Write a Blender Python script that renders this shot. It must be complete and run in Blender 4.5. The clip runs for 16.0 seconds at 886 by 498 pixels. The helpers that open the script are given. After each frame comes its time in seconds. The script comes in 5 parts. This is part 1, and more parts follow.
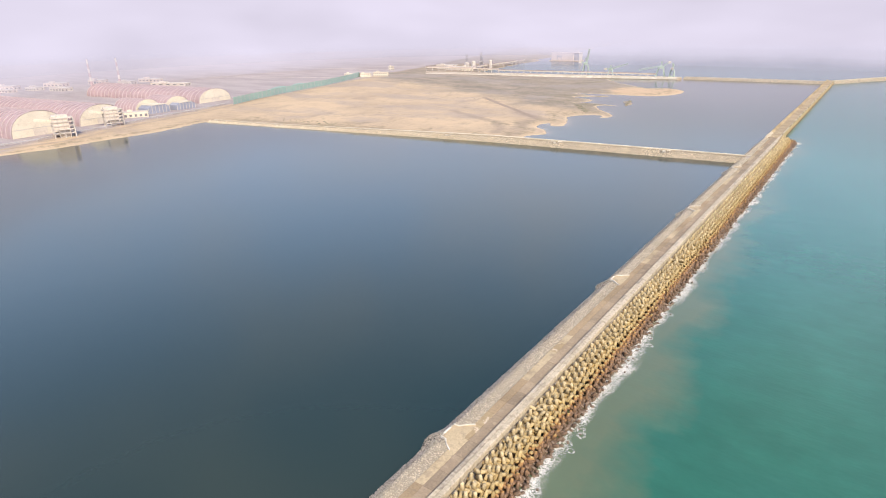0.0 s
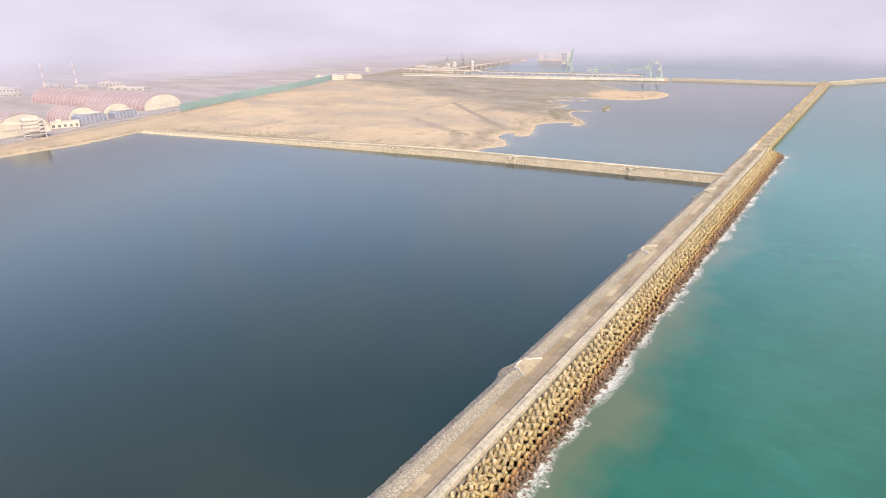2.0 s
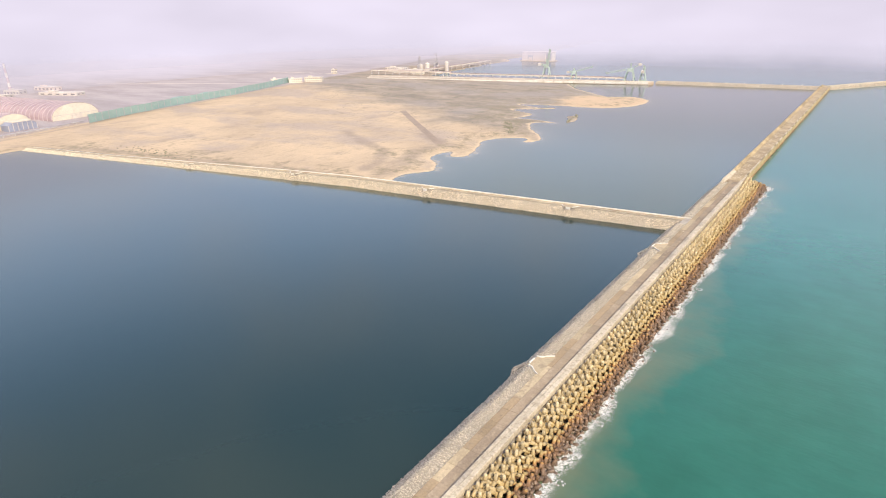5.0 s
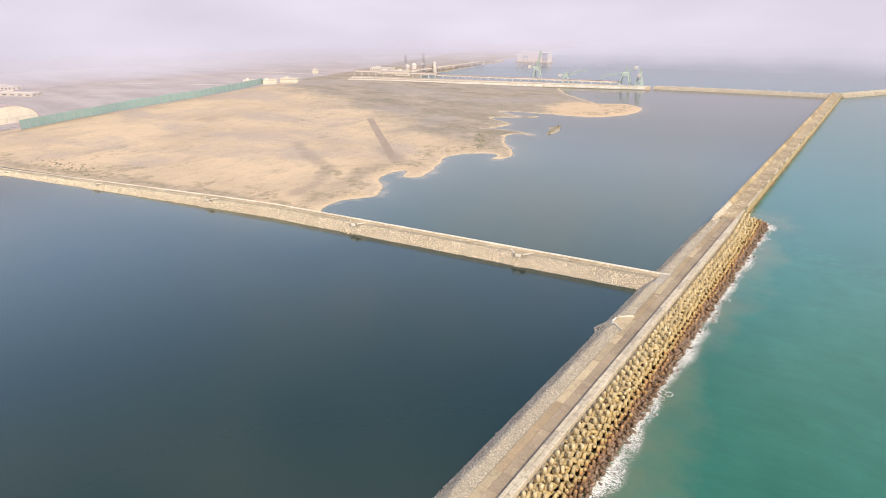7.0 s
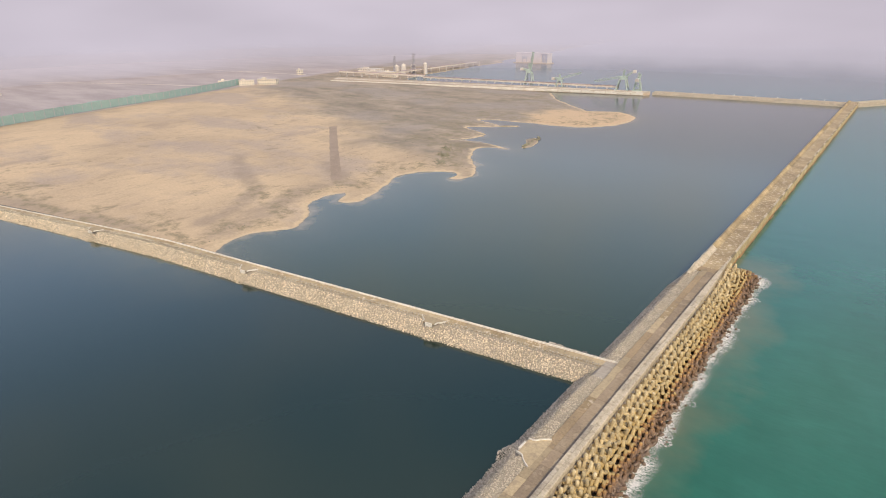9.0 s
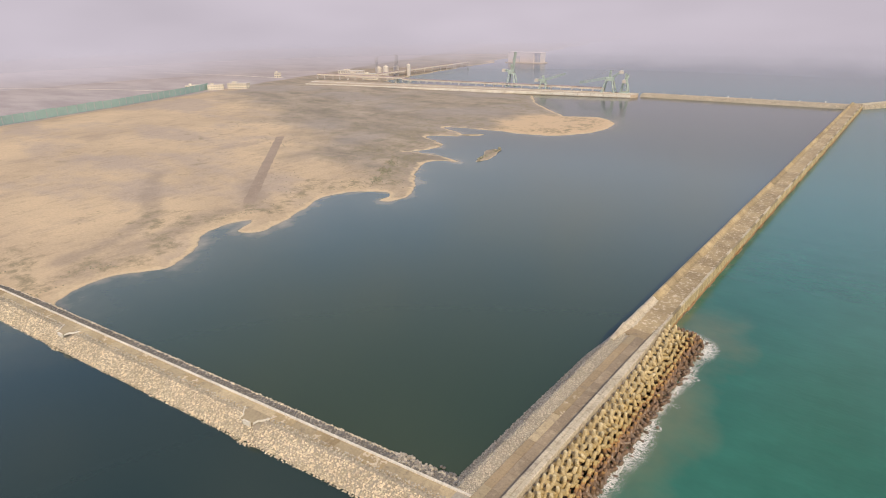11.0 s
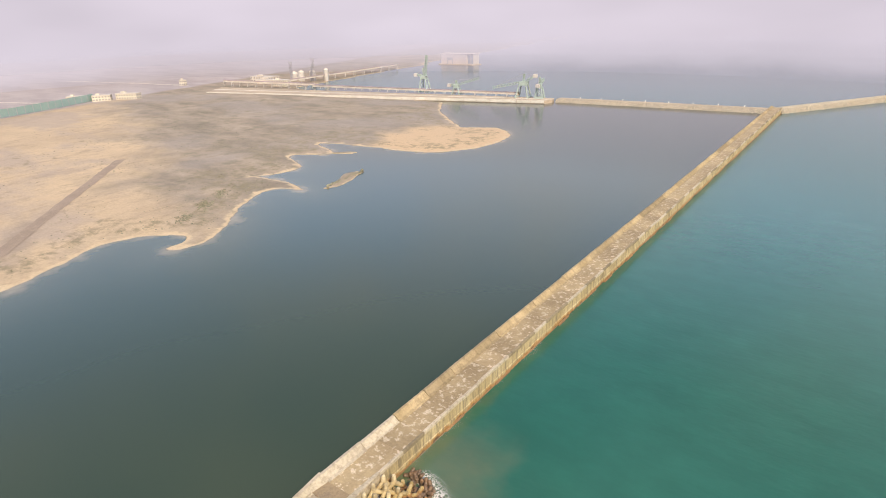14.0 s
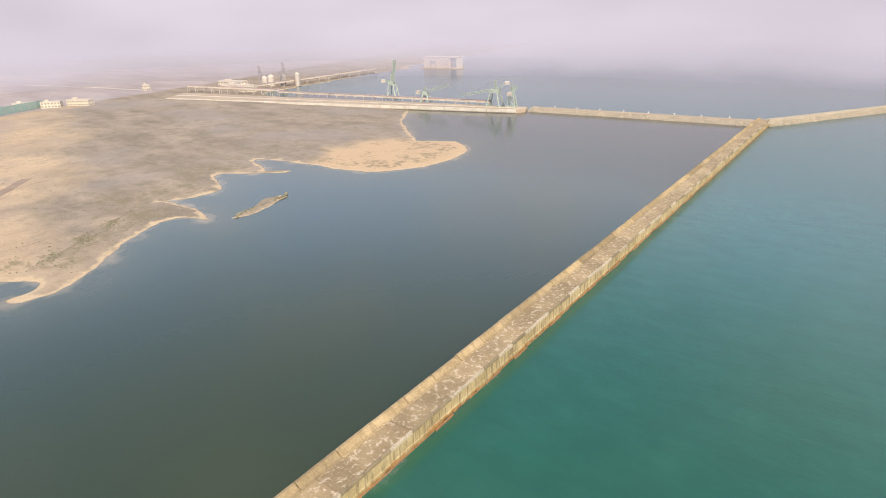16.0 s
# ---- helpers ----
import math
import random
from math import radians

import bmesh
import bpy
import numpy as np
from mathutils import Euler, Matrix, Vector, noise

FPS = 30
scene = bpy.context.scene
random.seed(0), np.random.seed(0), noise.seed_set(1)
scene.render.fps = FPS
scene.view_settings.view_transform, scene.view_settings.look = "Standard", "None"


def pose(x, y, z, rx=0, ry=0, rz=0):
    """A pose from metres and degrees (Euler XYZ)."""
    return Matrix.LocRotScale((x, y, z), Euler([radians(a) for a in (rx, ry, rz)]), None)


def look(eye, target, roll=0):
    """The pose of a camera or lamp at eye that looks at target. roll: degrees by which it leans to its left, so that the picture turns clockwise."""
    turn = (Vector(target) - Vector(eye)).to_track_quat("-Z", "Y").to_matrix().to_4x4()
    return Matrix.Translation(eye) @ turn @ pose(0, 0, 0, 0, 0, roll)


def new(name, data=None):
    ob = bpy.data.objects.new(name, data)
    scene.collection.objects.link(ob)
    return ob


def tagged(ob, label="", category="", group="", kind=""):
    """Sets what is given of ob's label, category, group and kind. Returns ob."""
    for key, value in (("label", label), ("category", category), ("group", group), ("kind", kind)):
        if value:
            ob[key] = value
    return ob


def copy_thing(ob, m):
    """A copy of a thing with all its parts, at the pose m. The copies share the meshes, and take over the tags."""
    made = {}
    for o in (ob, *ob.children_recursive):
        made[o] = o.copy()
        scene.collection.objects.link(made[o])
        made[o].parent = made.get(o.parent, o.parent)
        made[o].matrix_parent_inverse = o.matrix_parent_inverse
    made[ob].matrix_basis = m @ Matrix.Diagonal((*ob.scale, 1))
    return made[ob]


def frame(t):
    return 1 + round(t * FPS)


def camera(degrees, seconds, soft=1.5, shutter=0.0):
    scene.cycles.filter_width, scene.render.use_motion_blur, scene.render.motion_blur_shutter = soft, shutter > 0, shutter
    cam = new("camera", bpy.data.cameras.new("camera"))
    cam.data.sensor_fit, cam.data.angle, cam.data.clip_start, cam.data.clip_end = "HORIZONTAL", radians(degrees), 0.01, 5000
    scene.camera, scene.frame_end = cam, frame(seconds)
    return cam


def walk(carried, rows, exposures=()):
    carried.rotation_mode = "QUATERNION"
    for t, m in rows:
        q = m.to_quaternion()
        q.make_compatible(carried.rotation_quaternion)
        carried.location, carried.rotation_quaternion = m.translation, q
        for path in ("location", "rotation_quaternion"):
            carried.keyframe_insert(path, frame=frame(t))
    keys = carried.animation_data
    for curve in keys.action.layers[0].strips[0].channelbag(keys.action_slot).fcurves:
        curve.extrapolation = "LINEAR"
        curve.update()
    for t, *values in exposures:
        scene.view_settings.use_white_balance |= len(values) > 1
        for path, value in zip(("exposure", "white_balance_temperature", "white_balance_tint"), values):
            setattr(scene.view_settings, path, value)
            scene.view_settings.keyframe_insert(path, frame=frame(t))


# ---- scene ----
cam = camera(74.2, 16.0, 1.0)
PATH = [
    (0, (1.537, -1.44, 97.602), (0.31, 0.253, 96.798), -0.8),
    (0.5, (1.571, 17.322, 97.609), (0.343, 19.012, 96.803), -0.9),
    (1, (1.662, 36.123, 97.645), (0.432, 37.813, 96.84), -1.0),
    (1.5, (1.791, 54.863, 97.656), (0.562, 56.553, 96.85), -1.1),
    (2, (2.006, 73.445, 97.64), (0.777, 75.135, 96.833), -1.1),
    (2.5, (2.276, 91.772, 97.583), (1.046, 93.461, 96.777), -1.2),
    (3, (2.538, 109.885, 97.475), (1.306, 111.573, 96.666), -1.2),
    (3.5, (2.686, 128.042, 97.397), (1.454, 129.728, 96.589), -1.3),
    (4, (2.381, 146.308, 97.347), (1.149, 147.993, 96.535), -1.4),
    (4.2, (1.92, 153.672, 97.347), (0.689, 155.357, 96.535), -1.4),
    (6.5, (-7.57, 239.009, 97.464), (-8.819, 240.678, 96.643), -0.8),
    (7, (-10.026, 257.473, 97.509), (-11.275, 259.142, 96.688), -0.8),
    (7.5, (-12.323, 275.82, 97.572), (-13.589, 277.476, 96.75), -0.8),
    (8, (-13.885, 293.955, 97.633), (-15.158, 295.604, 96.809), -0.8),
    (8.5, (-14.441, 311.81, 97.661), (-15.716, 313.457, 96.834), -0.7),
    (8.7, (-14.315, 318.856, 97.649), (-15.589, 320.503, 96.823), -0.5),
    (10.8, (-9.2, 391.682, 96.961), (-10.519, 393.291, 96.133), -1.3),
    (11, (-7.964, 398.416, 96.921), (-9.278, 400.03, 96.092), -1.1),
    (11.5, (-3.329, 414.773, 96.764), (-4.633, 416.394, 95.931), -1.1),
    (12, (1.756, 431.147, 96.608), (0.467, 432.779, 95.777), -1.2),
    (12.5, (6.536, 447.465, 96.562), (5.258, 449.105, 95.731), -1.4),
    (13, (10.406, 463.864, 96.606), (9.141, 465.512, 95.771), -1.6),
    (13.5, (13.122, 480.397, 96.733), (11.871, 482.057, 95.898), -1.7),
    (14, (14.651, 496.707, 96.912), (13.418, 498.381, 96.078), -1.7),
    (14.5, (15.556, 512.817, 97.108), (14.324, 514.491, 96.274), -1.6),
    (15, (16.33, 528.903, 97.272), (15.098, 530.579, 96.439), -1.6),
    (15.5, (17.198, 545.157, 97.372), (15.962, 546.83, 96.54), -1.5),
    (16, (18.145, 561.521, 97.419), (16.904, 563.19, 96.588), -1.6),
]
EXPOSURES = [(0, 0.36, 6420, 11), (4, 0.41, 6520, 11), (6.5, 0.45, 6600, 10), (7.5, 0.18, 6680, 10), (8.5, 0.0, 6740, 10), (11, -0.10, 6880, 10), (12.2, 0.11, 6860, 10), (16, 0.22, 6850, 10)]
walk(cam, [(t, look(eye, target, roll)) for t, eye, target, roll in PATH], EXPOSURES)

# ---- world, sun ----
SUN_DIR = Vector((0.62, -0.46, 0.68)).normalized()
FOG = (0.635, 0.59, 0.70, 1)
world = bpy.data.worlds.new("hazy_sky")
world.use_nodes = True
scene.world = world


def build_world():
    nt = world.node_tree
    nt.nodes.clear()
    N, L = nt.nodes.new, nt.links.new
    out, bg = N("ShaderNodeOutputWorld"), N("ShaderNodeBackground")
    sky = N("ShaderNodeTexSky")
    sky.sky_type, sky.sun_disc = "NISHITA", False
    sky.sun_elevation = math.asin(SUN_DIR.z)
    sky.sun_rotation = math.atan2(SUN_DIR.x, SUN_DIR.y)
    sky.dust_density, sky.air_density = 2.0, 1.0
    gain = N("ShaderNodeVectorMath")
    gain.operation = "MULTIPLY"
    gain.inputs[1].default_value = (0.160, 0.178, 0.212)
    L(sky.outputs[0], gain.inputs[0])
    tc, sep = N("ShaderNodeTexCoord"), N("ShaderNodeSeparateXYZ")
    L(tc.outputs["Generated"], sep.inputs[0])
    # soft cloud banks
    cl = N("ShaderNodeTexNoise")
    cl.inputs["Scale"].default_value, cl.inputs["Detail"].default_value = 2.6, 3.0
    mp = N("ShaderNodeMapping")
    mp.inputs["Scale"].default_value = (1, 1, 2.2)
    mp.inputs["Location"].default_value = (0.35, 0.1, 0.0)
    L(tc.outputs["Generated"], mp.inputs[0])
    L(mp.outputs[0], cl.inputs["Vector"])
    cr = N("ShaderNodeMapRange")
    cr.inputs[1].default_value, cr.inputs[2].default_value = 0.42, 0.68
    L(cl.outputs[0], cr.inputs[0])
    mixc = N("ShaderNodeMixRGB")
    mixc.inputs[2].default_value = (0.72, 0.67, 0.67, 1)
    cf = N("ShaderNodeMath")
    cf.operation = "MULTIPLY"
    cf.inputs[1].default_value = 0.7
    L(cr.outputs[0], cf.inputs[0])
    L(cf.outputs[0], mixc.inputs[0])
    L(gain.outputs[0], mixc.inputs[1])
    # the mist low over the horizon
    ramp = N("ShaderNodeMapRange")
    ramp.interpolation_type = "SMOOTHSTEP"
    ramp.inputs[1].default_value, ramp.inputs[2].default_value = 0.10, 0.60
    ramp.inputs[3].default_value, ramp.inputs[4].default_value = 1.0, 0.0
    L(sep.outputs[2], ramp.inputs[0])
    glow = N("ShaderNodeMapRange")
    glow.inputs[1].default_value, glow.inputs[2].default_value = 0.06, 0.34
    L(sep.outputs[2], glow.inputs[0])
    veil = N("ShaderNodeMixRGB")
    veil.inputs[1].default_value = FOG
    L(glow.outputs[0], veil.inputs[0])
    # pale banks drifting over the blue above the mist
    bank = N("ShaderNodeMixRGB")
    bank.inputs[1].default_value, bank.inputs[2].default_value = (0.80, 1.06, 1.46, 1), (1.06, 1.05, 1.12, 1)
    L(cr.outputs[0], bank.inputs[0])
    L(bank.outputs[0], veil.inputs[2])
    mist = N("ShaderNodeMixRGB")
    L(veil.outputs[0], mist.inputs[2])
    L(ramp.outputs[0], mist.inputs[0])
    L(mixc.outputs[0], mist.inputs[1])
    L(mist.outputs[0], bg.inputs[0])
    bg.inputs[1].default_value = 1.0
    L(bg.outputs[0], out.inputs[0])


build_world()
sun = new("sun", bpy.data.lights.new("sun", "SUN"))
sun.data.energy, sun.data.angle, sun.data.color = 3.1, radians(2.0), (1.0, 0.86, 0.62)
sun.matrix_world = look(SUN_DIR * 900, (0, 0, 0))


# ---- materials ----
def nodes_of(name):
    m = bpy.data.materials.new(name)
    m.use_nodes = True
    nt = m.node_tree
    return m, nt, nt.nodes["Principled BSDF"]


def noise_node(nt, scale, detail=4.0, rough=0.55, stretch=(1, 1, 1), coord="Position"):
    N, L = nt.nodes.new, nt.links.new
    if coord == "Position":
        src = N("ShaderNodeNewGeometry").outputs["Position"]
    else:
        src = N("ShaderNodeTexCoord").outputs["Object"]
    mp = N("ShaderNodeMapping")
    mp.inputs["Scale"].default_value = stretch
    L(src, mp.inputs[0])
    n = N("ShaderNodeTexNoise")
    n.inputs["Scale"].default_value, n.inputs["Detail"].default_value = scale, detail
    n.inputs["Roughness"].default_value = rough
    L(mp.outputs[0], n.inputs["Vector"])
    return n.outputs[0]


def ranged(nt, value, a, b, lo=0.0, hi=1.0):
    r = nt.nodes.new("ShaderNodeMapRange")
    r.inputs[1].default_value, r.inputs[2].default_value = a, b
    r.inputs[3].default_value, r.inputs[4].default_value = lo, hi
    nt.links.new(value, r.inputs[0])
    return r.outputs[0]


def mixed(nt, fac, a, b, mode="MIX"):
    m = nt.nodes.new("ShaderNodeMixRGB")
    m.blend_type = mode
    for k, v in ((0, fac), (1, a), (2, b)):
        if isinstance(v, (int, float)):
            m.inputs[k].default_value = v
        elif isinstance(v, tuple):
            m.inputs[k].default_value = (*v, 1) if len(v) == 3 else v
        else:
            nt.links.new(v, m.inputs[k])
    return m.outputs[0]


def maths(nt, op, a, b=0.0):
    m = nt.nodes.new("ShaderNodeMath")
    m.operation = op
    for k, v in ((0, a), (1, b)):
        if isinstance(v, (int, float)):
            m.inputs[k].default_value = v
        else:
            nt.links.new(v, m.inputs[k])
    return m.outputs[0]


def bumped(nt, bsdf, height, strength, distance):
    b = nt.nodes.new("ShaderNodeBump")
    b.inputs["Strength"].default_value, b.inputs["Distance"].default_value = strength, distance
    nt.links.new(height, b.inputs["Height"])
    nt.links.new(b.outputs[0], bsdf.inputs["Normal"])


def weathered(name, light, dark, stain, rough=0.85, big=0.08, fine=1.6, vary=0.0, island=False, metal=0.0, stretch=(1, 1, 1), stain_amount=0.55, bump=0.3, stain_edge=(0.52, 0.66)):
    """Two tones by large noise, stains by a second one, fine grain and relief."""
    m, nt, b = nodes_of(name)
    c = mixed(nt, ranged(nt, noise_node(nt, big, 3.0, stretch=stretch), 0.38, 0.62), light, dark)
    s = maths(nt, "MULTIPLY", ranged(nt, noise_node(nt, big * 5.3, 6.0, 0.7, stretch), *stain_edge), stain_amount)
    c = mixed(nt, s, c, stain)
    g = ranged(nt, noise_node(nt, fine, 5.0, 0.7), 0.3, 0.7, 0.80, 1.16)
    c = mixed(nt, 1.0, c, g, "MULTIPLY")
    if vary:
        if island:
            r = nt.nodes.new("ShaderNodeNewGeometry").outputs["Random Per Island"]
        else:
            r = nt.nodes.new("ShaderNodeObjectInfo").outputs["Random"]
        c = mixed(nt, 1.0, c, ranged(nt, r, 0, 1, 1 - vary, 1 + vary), "MULTIPLY")
    nt.links.new(c, b.inputs["Base Color"])
    b.inputs["Roughness"].default_value, b.inputs["Metallic"].default_value = rough, metal
    bumped(nt, b, noise_node(nt, fine, 5.0, 0.7), bump, 0.12)
    return m


def stained_armour():
    """Pale concrete, yellow weed lower down, a rusty line and dark wet brown at the tide's height."""
    m, nt, b = nodes_of("armour_concrete")
    pos = nt.nodes.new("ShaderNodeNewGeometry").outputs["Position"]
    sep = nt.nodes.new("ShaderNodeSeparateXYZ")
    nt.links.new(pos, sep.inputs[0])
    wob = ranged(nt, noise_node(nt, 0.5, 5.0), 0.2, 0.8, -0.28, 0.28)
    h = maths(nt, "ADD", sep.outputs[2], wob)
    pale = mixed(nt, ranged(nt, noise_node(nt, 0.5, 4.0), 0.35, 0.65), (0.60, 0.485, 0.29), (0.44, 0.335, 0.18))
    c = mixed(nt, ranged(nt, h, 4.6, 3.0), pale, (0.41, 0.295, 0.125))
    c = mixed(nt, ranged(nt, h, 2.55, 2.3), c, (0.33, 0.175, 0.06))
    c = mixed(nt, ranged(nt, h, 2.2, 1.9), c, (0.20, 0.115, 0.06))
    c = mixed(nt, ranged(nt, h, 1.5, 0.7), c, (0.17, 0.115, 0.075))
    g = ranged(nt, noise_node(nt, 2.2, 5.0, 0.7), 0.3, 0.7, 0.72, 1.2)
    c = mixed(nt, 1.0, c, g, "MULTIPLY")
    r = nt.nodes.new("ShaderNodeObjectInfo").outputs["Random"]
    i = nt.nodes.new("ShaderNodeNewGeometry").outputs["Random Per Island"]
    c = mixed(nt, 1.0, c, ranged(nt, maths(nt, "FRACT", maths(nt, "ADD", r, i)), 0, 1, 0.82, 1.18), "MULTIPLY")
    nt.links.new(c, b.inputs["Base Color"])
    nt.links.new(ranged(nt, h, 1.4, 2.4, 0.45, 0.9), b.inputs["Roughness"])
    bumped(nt, b, noise_node(nt, 2.2, 5.0), 0.3, 0.1)
    return m


def sea_wall_concrete():
    """Old concrete with rain streaks, and rust near the water line."""
    m, nt, b = nodes_of("sea_wall_concrete")
    pos = nt.nodes.new("ShaderNodeNewGeometry").outputs["Position"]
    sep = nt.nodes.new("ShaderNodeSeparateXYZ")
    nt.links.new(pos, sep.inputs[0])
    c = mixed(nt, ranged(nt, noise_node(nt, 0.12, 4.0), 0.4, 0.6), (0.58, 0.46, 0.25), (0.44, 0.335, 0.165))
    streak = ranged(nt, noise_node(nt, 1.1, 6.0, 0.65, (1, 1, 0.10)), 0.47, 0.62)
    c = mixed(nt, maths(nt, "MULTIPLY", streak, 0.8), c, (0.19, 0.15, 0.085))
    h = maths(nt, "ADD", sep.outputs[2], ranged(nt, noise_node(nt, 0.3, 4.0), 0.2, 0.8, -1.2, 1.2))
    c = mixed(nt, ranged(nt, h, 1.4, 0.5), c, (0.38, 0.195, 0.06))
    c = mixed(nt, ranged(nt, h, 0.4, 0.0), c, (0.12, 0.08, 0.05))
    nt.links.new(mixed(nt, 1.0, c, ranged(nt, noise_node(nt, 2.0, 5.0), 0.3, 0.7, 0.85, 1.12), "MULTIPLY"), b.inputs["Base Color"])
    b.inputs["Roughness"].default_value = 0.85
    bumped(nt, b, noise_node(nt, 1.4, 5.0), 0.3, 0.1)
    return m


def lagoon_material():
    """Dark still water, greenish and sandy where it is shallow."""
    m, nt, b = nodes_of("lagoon_water")
    sep = nt.nodes.new("ShaderNodeSeparateXYZ")
    nt.links.new(nt.nodes.new("ShaderNodeNewGeometry").outputs["Position"], sep.inputs[0])
    deep = mixed(nt, ranged(nt, noise_node(nt, 0.006, 3.0), 0.35, 0.65), (0.013, 0.031, 0.026), (0.018, 0.035, 0.028))
    murky = mixed(nt, ranged(nt, noise_node(nt, 0.006, 3.0), 0.35, 0.65), (0.033, 0.054, 0.030), (0.041, 0.057, 0.028))
    # the basin behind the dike is shallower and greener
    c = mixed(nt, ranged(nt, maths(nt, "SUBTRACT", sep.outputs[1], maths(nt, "MULTIPLY", sep.outputs[0], 0.13)), 476, 486), deep, murky)
    # greyer and paler towards the far end, distance haze put into the colour
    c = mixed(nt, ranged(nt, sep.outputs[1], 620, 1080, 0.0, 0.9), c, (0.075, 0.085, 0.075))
    at = nt.nodes.new("ShaderNodeAttribute")
    at.attribute_name = "shallow"
    s = maths(nt, "MULTIPLY", at.outputs["Fac"], ranged(nt, noise_node(nt, 0.08, 4.0), 0.3, 0.7, 0.7, 1.2))
    c = mixed(nt, ranged(nt, s, 0.08, 0.75), c, (0.085, 0.090, 0.052))
    c = mixed(nt, ranged(nt, s, 0.72, 1.05), c, (0.26, 0.205, 0.12))
    nt.links.new(c, b.inputs["Base Color"])
    b.inputs["Roughness"].default_value, b.inputs["IOR"].default_value = 0.15, 1.52
    h = maths(nt, "ADD", noise_node(nt, 0.5, 3.0), maths(nt, "MULTIPLY", noise_node(nt, 0.05, 3.0), 1.5))
    bumped(nt, b, h, 0.06, 0.25)
    return m


def sea_material():
    """Turquoise water, cloudy with sand along the wall and, with haze in its colour, paler far out."""
    m, nt, b = nodes_of("sea_water")
    pos = nt.nodes.new("ShaderNodeNewGeometry").outputs["Position"]
    sep = nt.nodes.new("ShaderNodeSeparateXYZ")
    nt.links.new(pos, sep.inputs[0])
    c = mixed(nt, ranged(nt, noise_node(nt, 0.011, 4.0, 0.6, (1.6, 0.7, 1)), 0.36, 0.64), (0.017, 0.118, 0.072), (0.027, 0.145, 0.098))
    # darker green past the end of the armour
    c = mixed(nt, ranged(nt, sep.outputs[1], 520, 640, 0.0, 0.55), c, (0.012, 0.088, 0.058))
    # greyer and paler towards the open harbour, haze mixed into the water colour
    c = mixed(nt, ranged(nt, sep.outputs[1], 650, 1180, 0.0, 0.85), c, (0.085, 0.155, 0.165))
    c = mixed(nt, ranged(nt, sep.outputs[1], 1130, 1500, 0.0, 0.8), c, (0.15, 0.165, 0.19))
    swell = ranged(nt, noise_node(nt, 0.09, 5.0, 0.65, (0.8, 1.3, 1)), 0.4, 0.7, 0.93, 1.08)
    c = mixed(nt, 1.0, c, swell, "MULTIPLY")
    off = maths(nt, "ADD", sep.outputs[0], ranged(nt, noise_node(nt, 0.022, 5.0, 0.6), 0.25, 0.75, -12, 12))
    off = maths(nt, "ADD", off, ranged(nt, sep.outputs[1], 120, 470, -9.0, 2.0))
    near = ranged(nt, off, -31, -46)
    south = ranged(nt, maths(nt, "ADD", sep.outputs[1], ranged(nt, noise_node(nt, 0.05, 4.0), 0.25, 0.75, -16, 16)), 612, 578)
    sand = maths(nt, "MULTIPLY", maths(nt, "MULTIPLY", near, south), 0.62)
    c = mixed(nt, sand, c, (0.175, 0.165, 0.085))
    nt.links.new(c, b.inputs["Base Color"])
    b.inputs["Roughness"].default_value, b.inputs["IOR"].default_value = 0.20, 1.55
    h = maths(nt, "ADD", noise_node(nt, 0.55, 4.0, 0.6, (0.6, 1.4, 1)), maths(nt, "MULTIPLY", noise_node(nt, 0.07, 4.0, 0.6, (0.5, 1.4, 1)), 3.0))
    bumped(nt, b, h, 0.075, 0.5)
    return m


def foam_material():
    m, nt, b = nodes_of("sea_foam")
    b.inputs["Base Color"].default_value = (0.80, 0.76, 0.69, 1)
    b.inputs["Roughness"].default_value = 0.9
    uv = nt.nodes.new("ShaderNodeUVMap").outputs[0]
    sep = nt.nodes.new("ShaderNodeSeparateXYZ")
    nt.links.new(uv, sep.inputs[0])
    edge = maths(nt, "MULTIPLY", ranged(nt, sep.outputs[0], 0.0, 0.2, 0.6, 1.0), ranged(nt, sep.outputs[0], 0.3, 1.0, 1.0, 0.0))
    big = ranged(nt, noise_node(nt, 0.09, 3.0), 0.3, 0.65, 0.35, 1.2)
    lace = maths(nt, "ABSOLUTE", maths(nt, "SUBTRACT", noise_node(nt, 1.3, 6.0, 0.65, (0.6, 1.2, 1)), 0.5))
    lace = ranged(nt, lace, 0.075, 0.0)
    body = maths(nt, "MULTIPLY", ranged(nt, noise_node(nt, 2.0, 6.0, 0.75, (0.8, 1.1, 1)), 0.44, 0.58), ranged(nt, sep.outputs[0], 0.15, 0.55, 1.0, 0.25))
    v = maths(nt, "MAXIMUM", lace, body)
    a = maths(nt, "MULTIPLY", maths(nt, "MULTIPLY", edge, big), v)
    nt.links.new(ranged(nt, a, 0.16, 0.6, 0.0, 0.92), b.inputs["Alpha"])
    return m


def ring_material():
    m, nt, b = nodes_of("foam_ring")
    b.inputs["Base Color"].default_value = (0.78, 0.75, 0.68, 1)
    b.inputs["Roughness"].default_value = 0.9
    nt.links.new(ranged(nt, noise_node(nt, 1.6, 5.0, 0.7), 0.40, 0.60, 0.0, 0.75), b.inputs["Alpha"])
    return m


